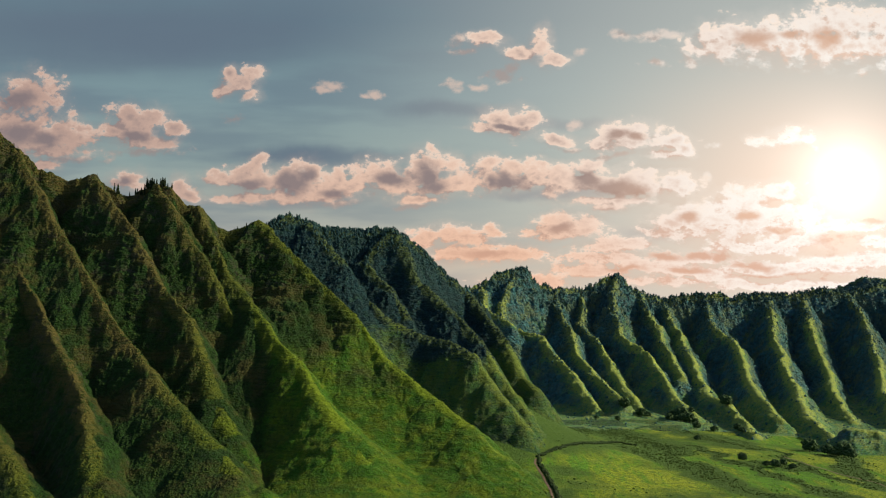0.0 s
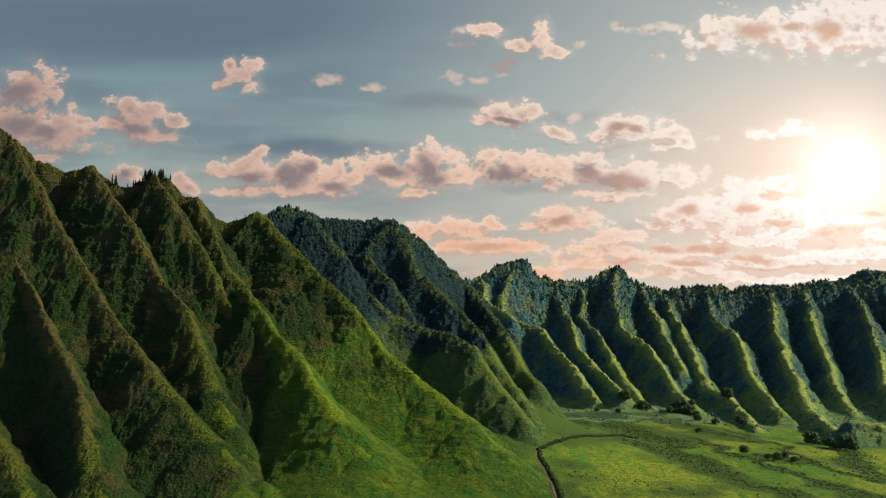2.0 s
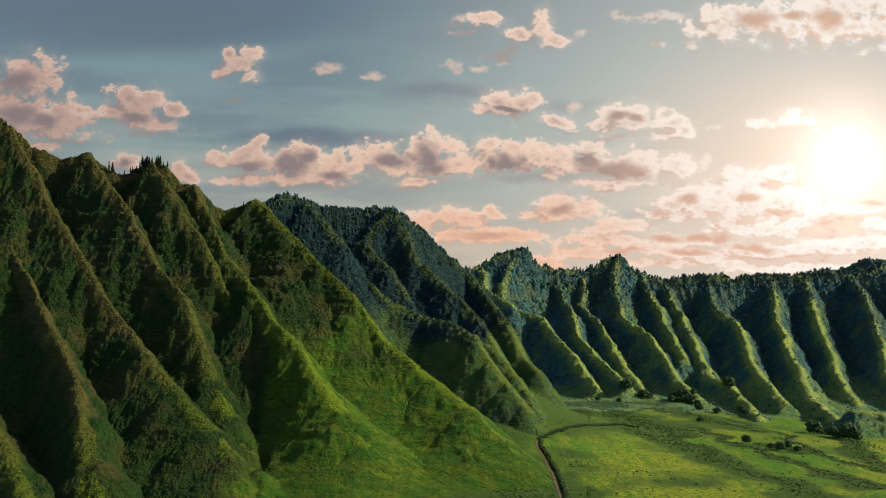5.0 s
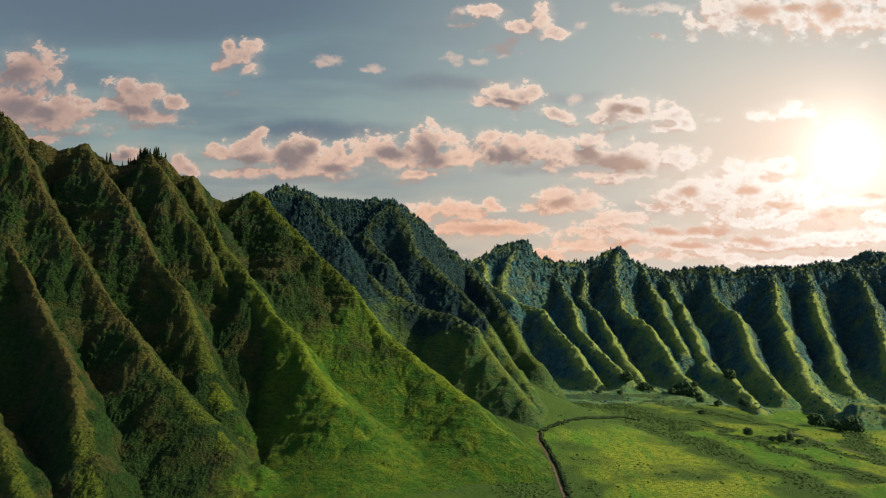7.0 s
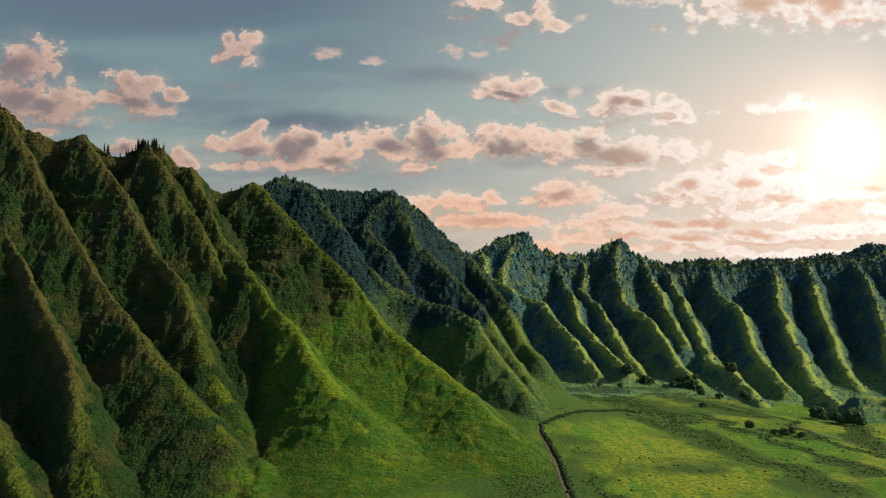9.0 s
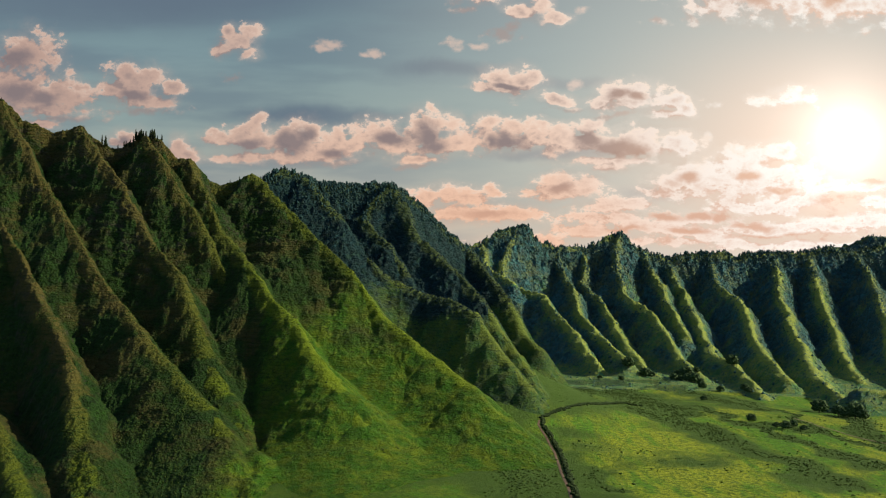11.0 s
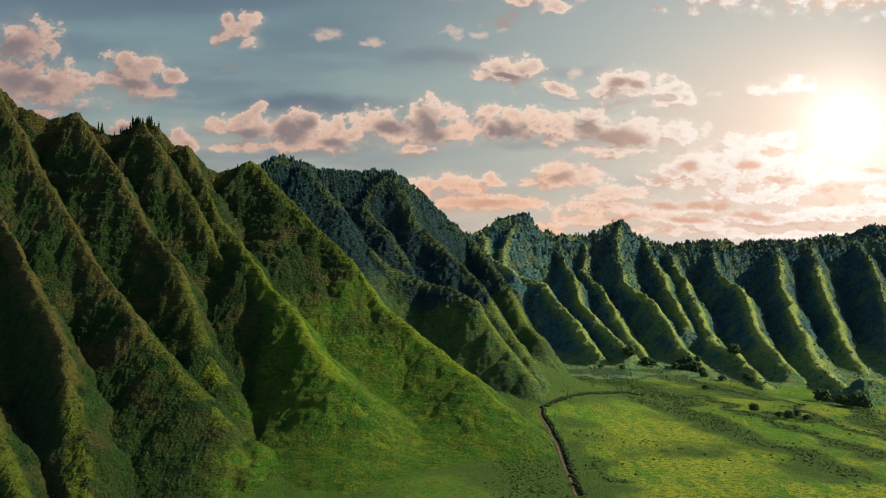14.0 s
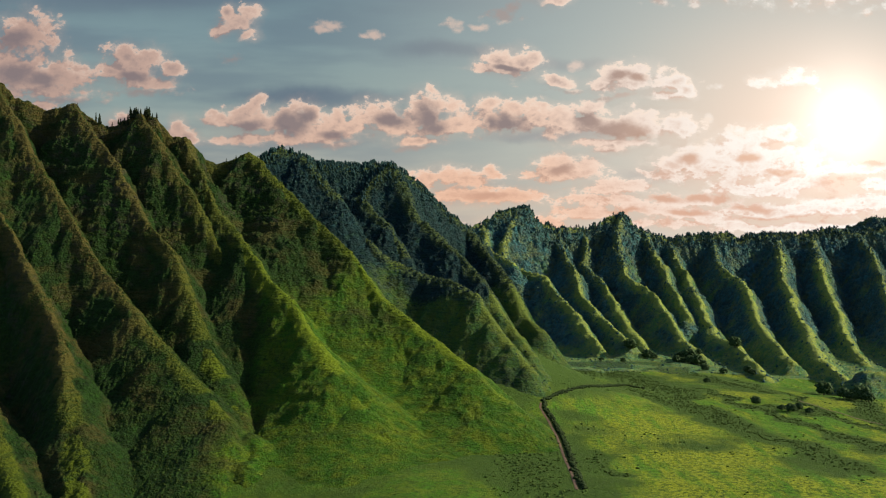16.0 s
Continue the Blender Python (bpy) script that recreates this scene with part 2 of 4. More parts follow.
heap = w.mix(w.math("MAXIMUM", w.math("MULTIPLY", dark, 0.9), w.math("MULTIPLY", rows, 0.6)), lit, shade)
front = w.mix(w.math("MULTIPLY", alpha, 0.93), air, heap)
glow = w.math("MULTIPLY", w.math("EXPONENT", w.math("MULTIPLY", w.math("POWER", w.math("DIVIDE", sun_gap, 0.030), 1.1), -1.0)), 1.25)
halo = w.math("MULTIPLY", w.math("EXPONENT", w.math("DIVIDE", sun_gap, -0.08)), 0.16)
shine = w.node("ShaderNodeMix", data_type="RGBA", blend_type="ADD")
w.put(shine.inputs[0], 1.0), w.put(shine.inputs[6], front)
w.put(shine.inputs[7], w.vec("SCALE", (1.0, 0.92, 0.82)))
sc = shine.inputs[7].links[0].from_node
w.put(sc.inputs["Scale"], w.math("ADD", glow, halo))

# the rest of the sky, overhead and behind
sky = w.node("ShaderNodeTexSky", sky_type="NISHITA", sun_disc=False)
sky.sun_elevation, sky.sun_rotation, sky.altitude = radians(SUN_EL), radians(SUN_AZ), 150.0
rest = w.vec("SCALE", sky.outputs[0])
w.put(rest.node.inputs["Scale"], 0.112)
facing = w.step(sep.outputs[1], 0.25, 0.6)
whole = w.mix(facing, rest, shine.outputs[2])
bg = w.node("ShaderNodeBackground")
w.put(bg.inputs[0], whole)
bg.inputs[1].default_value = 1.0
w.put(w.node("ShaderNodeOutputWorld").inputs[0], bg.outputs[0])


# ---------------------------------------------------------------- materials
def material(name):
    m = bpy.data.materials.new(name)
    m.use_nodes = True
    n = Net(m.node_tree)
    out = n.node("ShaderNodeOutputMaterial")
    bsdf = n.node("ShaderNodeBsdfPrincipled")
    bsdf.inputs["Specular IOR Level"].default_value = 0.15
    n.put(out.inputs[0], bsdf.outputs[0])
    return m, n, bsdf


def bump(n, bsdf, height, strength, distance):
    b = n.node("ShaderNodeBump")
    b.inputs["Strength"].default_value, b.inputs["Distance"].default_value = strength, distance
    n.put(b.inputs["Height"], height)
    n.put(bsdf.inputs["Normal"], b.outputs[0])


def slope_material(name, grass, grass_dry, shrub, earth, rock, wild, crown, lump):
    """Grass, shrubs, dry earth and bare rock on steep volcanic slopes; wild: how much of it is overgrown."""
    m, n, bsdf = material(name)
    place = n.node("ShaderNodeNewGeometry")
    pos = place.outputs["Position"]
    cover = n.node("ShaderNodeAttribute", attribute_name="cover").outputs["Fac"]
    up = n.node("ShaderNodeSeparateXYZ")
    n.put(up.inputs[0], place.outputs["True Normal"])
    big = n.noise(pos, 0.012, 4, 0.55)
    mid = n.noise(pos, 0.06, 5, 0.6)
    fine = n.noise(pos, 0.45, 5, 0.65)
    green = n.mix(n.step(mid, 0.38, 0.66), grass, grass_dry)
    lush = n.node("ShaderNodeAttribute", attribute_name="lush").outputs["Fac"]
    green = n.mix(lush, green, grass)
    green = n.mix(n.math("MULTIPLY", n.step(fine, 0.42, 0.7), 0.55), green, shrub)
    tuft = n.noise(pos, 0.17, 4, 0.7)
    green = n.mix(n.math("MULTIPLY", n.step(tuft, 0.50, 0.62), n.step(cover, 0.05, 0.5, 0.08, 0.8)), green, shrub)
    over = n.math("ADD", n.math("ADD", n.math("MULTIPLY", cover, 1.0), n.math("MULTIPLY_ADD", big, 1.3, -0.65)), n.math("MULTIPLY_ADD", mid, 1.0, -0.5 + wild))
    cells = n.node("ShaderNodeTexVoronoi")   # one cell for each bush or tree crown
    n.put(cells.inputs["Vector"], n.vec("ADD", pos, n.vec("MULTIPLY_ADD", n.noise(pos, crown * 1.5, 2, 0.5, True), (0.5 / crown,) * 3, (-0.25 / crown,) * 3)))
    cells.inputs["Scale"].default_value = crown
    each = n.node("ShaderNodeSeparateColor")
    n.put(each.inputs[0], cells.outputs["Color"])
    leafy = n.mix(each.outputs[0], tuple(c * 0.55 for c in shrub), tuple(c * 1.9 for c in shrub))
    leafy = n.mix(n.math("MULTIPLY", n.step(each.outputs[1], 0.6, 1.0), 0.45), leafy, tuple(0.5 * g + 0.5 * c for g, c in zip(grass, shrub)))
    wooded = n.step(over, 0.25, 0.75)
    col = n.mix(wooded, green, n.mix(n.step(fine, 0.60, 0.40, 0.0, 0.35), leafy, tuple(c * 0.5 for c in shrub)))
    domes = n.math("MULTIPLY", n.math("MULTIPLY", n.math("SUBTRACT", 1.0, n.math("POWER", cells.outputs["Distance"], 2.0)), lump), n.math("MULTIPLY_ADD", wooded, 0.8, 0.2))
    dry = n.noise(pos, 0.021, 5, 0.6)
    col = n.mix(n.math("MULTIPLY", n.step(dry, 0.47, 0.62), n.step(cover, 0.15, 0.6, 0.15, 0.7)), col, earth)
    # Dry soil on the crests, brightened to paint their sunlit yellow edge
    crest = n.node("ShaderNodeAttribute", attribute_name="crest").outputs["Fac"]
    thin = n.math("MULTIPLY", n.step(n.math("MULTIPLY_ADD", mid, 0.9, crest), 0.66, 1.15), 0.88)
    high = n.node("ShaderNodeSeparateXYZ")
    n.put(high.inputs[0], pos)
    lee = n.math("MULTIPLY", n.step(high.outputs[2], -190.0, -40.0), n.step(high.outputs[0], -230.0, -400.0, 0.2, 1.0))
    top = n.mix(lee, tuple(0.75 * c for c in grass_dry), tuple(c * 1.35 for c in earth))
    col = n.mix(thin, col, n.mix(n.step(n.math("MULTIPLY_ADD", dry, 1.4, cover), 0.95, 1.6), tuple(c * 1.2 for c in grass_dry), top))
    bare = n.math("MULTIPLY", n.step(n.math("MULTIPLY_ADD", fine, 0.25, up.outputs[2]), 0.62, 0.45), n.step(mid, 0.45, 0.62))
    col = n.mix(n.math("MULTIPLY", bare, 0.7), col, rock)
    strata = n.noise(n.vec("MULTIPLY", pos, (0.035, 0.035, 0.42)), 1.0, 5, 0.62)   # terraces left by old lava beds
    beds = n.step(cover, 0.02, 0.45, 0.55, 1.0)
    col = n.mix(n.math("MULTIPLY", n.step(strata, 0.50, 0.62, 0.0, 0.55), beds), col, shrub)
    speck = n.noise(pos, 1.1, 4, 0.7)
    col = n.mix(n.step(speck, 0.51, 0.62, 0.0, 0.78), col, shrub)
    col = n.mix(n.math("MULTIPLY", n.step(speck, 0.47, 0.36, 0.0, 0.6), n.step(cover, 0.3, 1.0, 1.0, 0.10)), col, grass_dry)
    n.put(bsdf.inputs["Base Color"], col)
    bsdf.inputs["Roughness"].default_value = 0.85
    bump(n, bsdf, n.math("ADD", n.math("MULTIPLY_ADD", tuft, 1.6, domes), n.math("ADD", n.math("MULTIPLY", n.math("MULTIPLY", strata, beds), -1.3), n.math("ADD", fine, n.math("MULTIPLY", speck, 0.5)))), 1.0, 2.8)
    return m


MAT_NEAR = slope_material("near_slope", (0.034, 0.122, 0.004), (0.122, 0.168, 0.006), (0.010, 0.031, 0.005), (0.074, 0.056, 0.016), (0.05, 0.042, 0.034), 0.0, 0.34, 0.7)
# Wooded hill: haze is put into the blue-teal shrub, earth and rock
MAT_DARK = slope_material("hazy_dark_slope", (0.048, 0.120, 0.016), (0.115, 0.150, 0.018), (0.006, 0.028, 0.036), (0.010, 0.034, 0.038), (0.014, 0.032, 0.038), 0.25, 0.17, 0.9)
# Far wall: distance haze is painted into the bluish grass and shrub colours
MAT_FAR = slope_material("hazy_far_slope", (0.075, 0.195, 0.044), (0.245, 0.280, 0.040), (0.025, 0.088, 0.106), (0.130, 0.150, 0.044), (0.045, 0.056, 0.056), 0.14, 0.12, 2.2)


def valley_material():
    """Meadow in yellow and green, drawn out along the valley, with darker scrub."""
    m, n, bsdf = material("valley_meadow")
    pos = n.node("ShaderNodeNewGeometry").outputs["Position"]
    cover = n.node("ShaderNodeAttribute", attribute_name="cover").outputs["Fac"]
    lush = n.node("ShaderNodeAttribute", attribute_name="lush").outputs["Fac"]
    turned = n.node("ShaderNodeMapping")
    turned.inputs["Rotation"].default_value = (0, 0, radians(-12))
    turned.inputs["Scale"].default_value = (1.0, 0.16, 1.0)
    n.put(turned.inputs["Vector"], pos)
    rows = n.noise(turned.outputs[0], 0.075, 7, 0.68)
    field = n.noise(pos, 0.006, 3, 0.5)
    tuft = n.noise(pos, 0.22, 5, 0.7)
    fine = n.noise(pos, 0.9, 4, 0.65)
    col = n.mix(n.step(n.math("ADD", rows, n.math("MULTIPLY_ADD", field, 0.8, -0.4)), 0.36, 0.60), (0.080, 0.225, 0.008), (0.30, 0.34, 0.018))
    col = n.mix(n.math("MULTIPLY", lush, 0.9), col, n.mix(n.step(n.noise(pos, 0.05, 5, 0.62), 0.36, 0.62), (0.05, 0.165, 0.006), (0.11, 0.16, 0.010)))
    col = n.mix(n.step(n.math("MULTIPLY_ADD", rows, 0.5, cover), 0.42, 0.75), col, n.mix(n.step(tuft, 0.42, 0.6), (0.026, 0.062, 0.010), (0.06, 0.12, 0.016)))
    col = n.mix(n.math("MULTIPLY", n.step(tuft, 0.48, 0.58), 0.85), col, (0.034, 0.078, 0.010))
    col = n.mix(n.math("MULTIPLY", n.step(fine, 0.45, 0.62), 0.4), col, (0.11, 0.135, 0.02))
    col = n.mix(n.math("MULTIPLY", n.step(n.noise(pos, 0.5, 5, 0.7), 0.50, 0.58), 0.6), col, (0.034, 0.08, 0.010))
    n.put(bsdf.inputs["Base Color"], col)
    bsdf.inputs["Roughness"].default_value = 0.9
    bump(n, bsdf, n.math("ADD", n.math("MULTIPLY", tuft, 1.5), fine), 1.0, 1.6)
    return m


MAT_VALLEY = valley_material()


def leaf_material(name, a, b):
    m, n, bsdf = material(name)
    place = n.node("ShaderNodeNewGeometry")
    isle = place.outputs["Random Per Island"]
    col = n.mix(isle, a, b)
    col = n.mix(n.math("MULTIPLY", n.noise(place.outputs["Position"], 0.9, 3, 0.6), 0.6), col, tuple(c * 0.45 for c in a))
    n.put(bsdf.inputs["Base Color"], col)
    bsdf.inputs["Roughness"].default_value = 0.8
    bump(n, bsdf, n.noise(place.outputs["Position"], 1.6, 3, 0.6), 0.8, 0.6)
    return m


MAT_BUSH = leaf_material("bush_leaves", (0.018, 0.044, 0.006), (0.052, 0.080, 0.012))
MAT_MEADOW_BUSH = leaf_material("meadow_bush_leaves", (0.034, 0.074, 0.014), (0.080, 0.120, 0.022))
# Teal leaf colour with the middle hill's haze painted in
MAT_DARK_SCRUB = leaf_material("hazy_dark_scrub_leaves", (0.006, 0.026, 0.033), (0.012, 0.036, 0.040))
MAT_TREE = leaf_material("tree_leaves", (0.030, 0.066, 0.024), (0.056, 0.096, 0.032))
# Crest woods and far scrub: leaf colours made bluer to carry haze
MAT_WOODS = leaf_material("hazy_woods_leaves", (0.020, 0.062, 0.074), (0.040, 0.088, 0.086))
MAT_SCRUB = leaf_material("hazy_scrub_leaves", (0.030, 0.090, 0.096), (0.070, 0.130, 0.100))
MAT_HEDGE = leaf_material("hedge_leaves", (0.016, 0.034, 0.010), (0.035, 0.060, 0.014))
MAT_PINE = leaf_material("pine_needles", (0.010, 0.020, 0.008), (0.024, 0.036, 0.012))
MAT_BARK, _n, _b = material("bark")
_n.put(_b.inputs["Base Color"], _n.mix(_n.noise(None, 6.0), (0.05, 0.035, 0.025), (0.12, 0.09, 0.07)))
MAT_ROAD, _n, _b = material("red_dirt")
_n.put(_b.inputs["Base Color"], _n.mix(_n.noise(_n.node("ShaderNodeNewGeometry").outputs["Position"], 0.3, 5, 0.6), (0.10, 0.058, 0.04), (0.19, 0.12, 0.085)))


# ---------------------------------------------------------------- terrain functions
def value_noise(x, y, seed):
    """Smooth noise from -1 to 1 on a unit lattice."""
    table = np.random.RandomState(seed).rand(256, 256) * 2 - 1
    xi, yi = np.floor(x).astype(int), np.floor(y).astype(int)
    fx, fy = x - xi, y - yi
    fx, fy = fx * fx * fx * (fx * (fx * 6 - 15) + 10), fy * fy * fy * (fy * (fy * 6 - 15) + 10)
    g = lambda i, j: table[(xi + i) & 255, (yi + j) & 255]
    return (g(0, 0) * (1 - fx) + g(1, 0) * fx) * (1 - fy) + (g(0, 1) * (1 - fx) + g(1, 1) * fx) * fy


def fbm(x, y, size, octaves, seed, gain=0.5):
    total, amp = np.zeros_like(x, dtype=float), 1.0
    for k in range(octaves):
        total += amp * value_noise(x / size + 17.3 * k, y / size + 9.1 * k, seed + k)
        size, amp = size / 2.03, amp * gain
    return total


def floor_height(x, y):
    """The valley floor: it climbs gently towards the back of the valley."""
    z = np.interp(y, [-3000, 0, 850, 1100, 1600, 2000, 3000, 5000], [-190, -176, -167, -158, -146, -134, -128, -128])
    z = z - 50 * np.clip((-30 - x) / 250, 0, 1) * np.clip((1010 - y) / 160, 0, 1)   # it drops away below the near spurs
    z = z + 82 * np.exp(-((x - 60) / 140) ** 2 - ((y - 1450) / 215) ** 2)   # a fan of washed-down soil in the corner of the hills
    z = z - 12 * np.clip((x - 430) / 180, 0, 1) * np.clip((y - 1350) / 200, 0, 1) * np.clip((2300 - y) / 300, 0, 1)   # and lower towards the stream
    return z + 2.2 * fbm(x, y, 170, 3, 40) + 0.5 * fbm(x, y, 22, 3, 50)


def ridge_height(x, y, lines, seed, splay, soft_low, soft_high, wander, ribs):
    """The height of land that falls away on both sides from each crest line, with rills down the flanks. Returns it, the distance to the crest and the line's number."""
    wx = x + wander * fbm(x, y, 110, 2, seed + 33) + 2.6 * fbm(x, y, 48, 3, seed) + 1.2 * fbm(x, y, 11, 2, seed + 9)
    wy = y + 2.6 * fbm(x, y, 48, 3, seed + 20) + 1.2 * fbm(x, y, 11, 2, seed + 29)
    best, near, owner = np.full(x.shape, -1e6), np.full(x.shape, 1e6), np.zeros(x.shape, dtype=int)
    for number, (left, right, line) in enumerate(lines):
        run = 37.0 * number
        for p, q in zip(line, line[1:]):
            dx, dy = q[0] - p[0], q[1] - p[1]
            length = math.hypot(dx, dy)
            t = np.clip(((wx - p[0]) * dx + (wy - p[1]) * dy) / length ** 2, 0, 1)
            d = np.hypot(wx - p[0] - t * dx, wy - p[1] - t * dy)
            s = run + t * length
            side = dx * (wy - p[1]) - dy * (wx - p[0])
            steep = left + (right - left) * np.clip(0.5 + side / length / 12, 0, 1)
            foot = np.clip((p[2] + t * (q[2] - p[2]) + 125) / 150, 0, 1)   # 0 low on the spur, 1 from its middle up
            lean = steep * (splay + (1 - splay) * foot) * (1 + 0.09 * value_noise(s / 45, s * 0 + number, seed + 50))
            rill = value_noise(s / 13, s * 0 + number * 3.3, seed + 60) + 0.5 * value_noise(s / 5.5, d / 60 + number, seed + 61)
            soft = soft_low + (soft_high - soft_low) * foot
            rounded = np.sqrt(d * d + soft * soft) - soft
            h = p[2] + t * (q[2] - p[2]) - lean * np.where(rounded < 55, rounded, 55 + (rounded - 55) * 0.8) + ribs * rill * np.minimum(d, 30) * (0.03 + 0.07 * foot)
            near, owner = np.where(h > best, d, near), np.where(h > best, number, owner)
            best = np.maximum(best, h)
            run += length
    return best, near, owner


def line_gap(x, y, points):
    """The distance in plan to a line through the points."""
    gap = np.full(np.shape(x), 1e6)
    for p, q in zip(points, points[1:]):
        dx, dy = q[0] - p[0], q[1] - p[1]
        t = np.clip(((x - p[0]) * dx + (y - p[1]) * dy) / (dx * dx + dy * dy), 0, 1)
        gap = np.minimum(gap, np.hypot(x - p[0] - t * dx, y - p[1] - t * dy))
    return gap


def smooth_max(a, b, k):
    h = np.clip(0.5 + 0.5 * (a - b) / k, 0, 1)
    return b * (1 - h) + a * h + k * h * (1 - h)


def roughness(x, y, z, seed, amount):
    """Knolls, hummocks and the ledges of old lava beds."""
    ledge = 2.2 * value_noise(z / 8.0 + 0.6 * fbm(x, y, 90, 2, seed + 3), x / 240, seed + 5)
    beds = np.clip(0.5 + 1.6 * fbm(x, y, 85, 2, seed + 15), 0, 1)
    ledge = ledge + 1.3 * beds * np.sin(6.283 * (z / 10.5 + 0.9 * fbm(x, y, 60, 3, seed + 17)))
    amount = amount * (np.clip((z + 140) / 150, 0.4, 1) + 0.7 * np.clip((z - 30) / 120, 0, 1))
    return amount * (1.2 * fbm(x, y, 26, 3, seed) + 1.2 * fbm(x, y, 7, 3, seed + 7, 0.6) + ledge)


def grid_normals(x, y, z):
    """Upward normals of a sheet, so that pieces cut from it shade as one surface."""
    p = np.stack([x, y, z], -1)
    n = np.cross(np.gradient(p, axis=1), np.gradient(p, axis=0))
    return n / np.linalg.norm(n, axis=-1, keepdims=True)


def sheet(name, x, y, z, keep, cover, mat, normals=None, crest=None):
    """One mesh from a grid of heights and a mask of its faces."""
    rows, cols = x.shape
    index = np.arange(rows * cols).reshape(rows, cols)
    quads = np.stack([index[:-1, :-1], index[:-1, 1:], index[1:, 1:], index[1:, :-1]], -1).reshape(-1, 4)
    quads = quads[keep.ravel()]
    used, quads = np.unique(quads, return_inverse=True)
    quads = quads.reshape(-1, 4)
    verts = np.stack([x.ravel(), y.ravel(), z.ravel()], -1)[used]
    me = bpy.data.meshes.new(name)
    me.vertices.add(len(verts)), me.loops.add(quads.size), me.polygons.add(len(quads))
    me.vertices.foreach_set("co", verts.ravel())
    me.loops.foreach_set("vertex_index", quads.ravel().astype(np.int32))
    me.polygons.foreach_set("loop_start", np.arange(0, quads.size, 4, dtype=np.int32))
    me.polygons.foreach_set("use_smooth", np.ones(len(quads), dtype=bool))
    me.update(calc_edges=True)
    me.attributes.new("cover", "FLOAT", "POINT").data.foreach_set("value", cover.ravel()[used].astype(np.float32))
    if crest is not None:
        me.attributes.new("crest", "FLOAT", "POINT").data.foreach_set("value", crest.ravel()[used].astype(np.float32))
    me.materials.append(mat)
    if normals is not None:
        me.normals_split_custom_set_from_vertices(normals.reshape(-1, 3)[used])
    return new(name, me)


# ---------------------------------------------------------------- crest lines of the hills
NEAR, DARK, FAR = [], [], []


def spur(hill, left, right, *points):
    """A crest line, and how steeply the land falls off it to the left and right, looking up the valley."""
    hill.append((left, right, points))


spur(NEAR, 2.6, 2.6, (-764, 1400, 410), (-683, 1404, 346), (-634, 1406, 303), (-610, 1407, 285), (-589, 1408, 266), (-553, 1410, 250), (-513, 1411, 259), (-491, 1412, 239), (-465, 1413, 229), (-445, 1414, 237), (-424, 1415, 248), (-401, 1416, 241), (-377, 1417, 214), (-358, 1418, 214), (-334, 1419, 183), (-316, 1420, 177))
spur(NEAR, 2.6, 2.6, (-316, 1420, 177), (-292, 1424, 183), (-273, 1427, 194), (-253, 1430, 182))
spur(NEAR, 2.35, 1.5, (-765, 1400, 214), (-610, 1215, 33), (-515, 1083, -68), (-422, 972, -126), (-373, 902, -157), (-339, 850, -176))
spur(NEAR, 2.3, 1.6, (-676, 1395, 254), (-573, 1282, 123), (-505, 1210, 54), (-450, 1144, -4), (-407, 1092, -44), (-381, 1049, -78), (-350, 985, -122), (-325, 929, -157), (-305, 880, -182))
spur(NEAR, 1.4, 1.6, (-623, 1400, 291), (-576, 1360, 232), (-525, 1315, 167), (-485, 1279, 122), (-450, 1248, 84), (-395, 1193, 19), (-348, 1153, -18), (-302, 1106, -60), (-252, 1057, -99), (-220, 1022, -124), (-197, 989, -150), (-178, 950, -181))
spur(NEAR, 1.6, 1.5, (-509, 1400, 256), (-469, 1366, 209), (-429, 1335, 170), (-401, 1305, 129), (-372, 1273, 85), (-325, 1235, 48), (-297, 1195, -1), (-273, 1156, -47), (-244, 1115, -89), (-214, 1075, -125))
spur(NEAR, 1.8, 1.5, (-419, 1400, 245), (-380, 1373, 202), (-348, 1343, 151), (-304, 1306, 95), (-279, 1277, 49), (-263, 1250, 6))
spur(NEAR, 1.4, 1.2, (-356, 1410, 213), (-325, 1368, 158), (-294, 1326, 108), (-251, 1281, 64), (-213, 1233, 16), (-183, 1202, -8), (-146, 1151, -50), (-111, 1104, -85), (-86, 1060, -117), (-65, 1020, -144))
spur(NEAR, 1.12, 1.5, (-272, 1425, 194), (-225, 1388, 149), (-172, 1345, 98), (-121, 1301, 50), (-74, 1249, -8), (-16, 1195, -54), (30, 1150, -85), (60, 1114, -114), (78, 1085, -138))
spur(NEAR, 2.0, 2.0, (-227, 1400, 150), (-213, 1364, 99), (-195, 1327, 51), (-178, 1290, 6))
spur(DARK, 1.9, 1.9, (-311, 1500, 143), (-291, 1524, 194), (-251, 1545, 219), (-214, 1563, 208), (-201, 1570, 199), (-132, 1601, 199), (-105, 1613, 204), (-83, 1622, 203), (-41, 1644, 174), (6, 1670, 131), (33, 1684, 111), (64, 1700, 85))
spur(DARK, 1.2, 1.5, (-210, 1540, 205), (-158, 1510, 144), (-121, 1481, 82), (-69, 1453, 40), (-19, 1430, 19))
spur(DARK, 1.2, 1.7, (-86, 1600, 201), (-128, 1555, 149), (-81, 1510, 101), (-54, 1473, 57), (-40, 1447, 25), (13, 1406, 14), (44, 1377, -4), (65, 1342, -39), (86, 1310, -68), (105, 1280, -93))
spur(DARK, 1.2, 1.8, (-77, 1600, 199), (-39, 1537, 116), (13, 1481, 64), (54, 1433, 19), (79, 1389, -25), (100, 1353, -59), (113, 1330, -78))
spur(DARK, 1.2, 1.7, (33, 1690, 111), (70, 1632, 63), (104, 1574, 16), (119, 1520, -32), (143, 1480, -56))
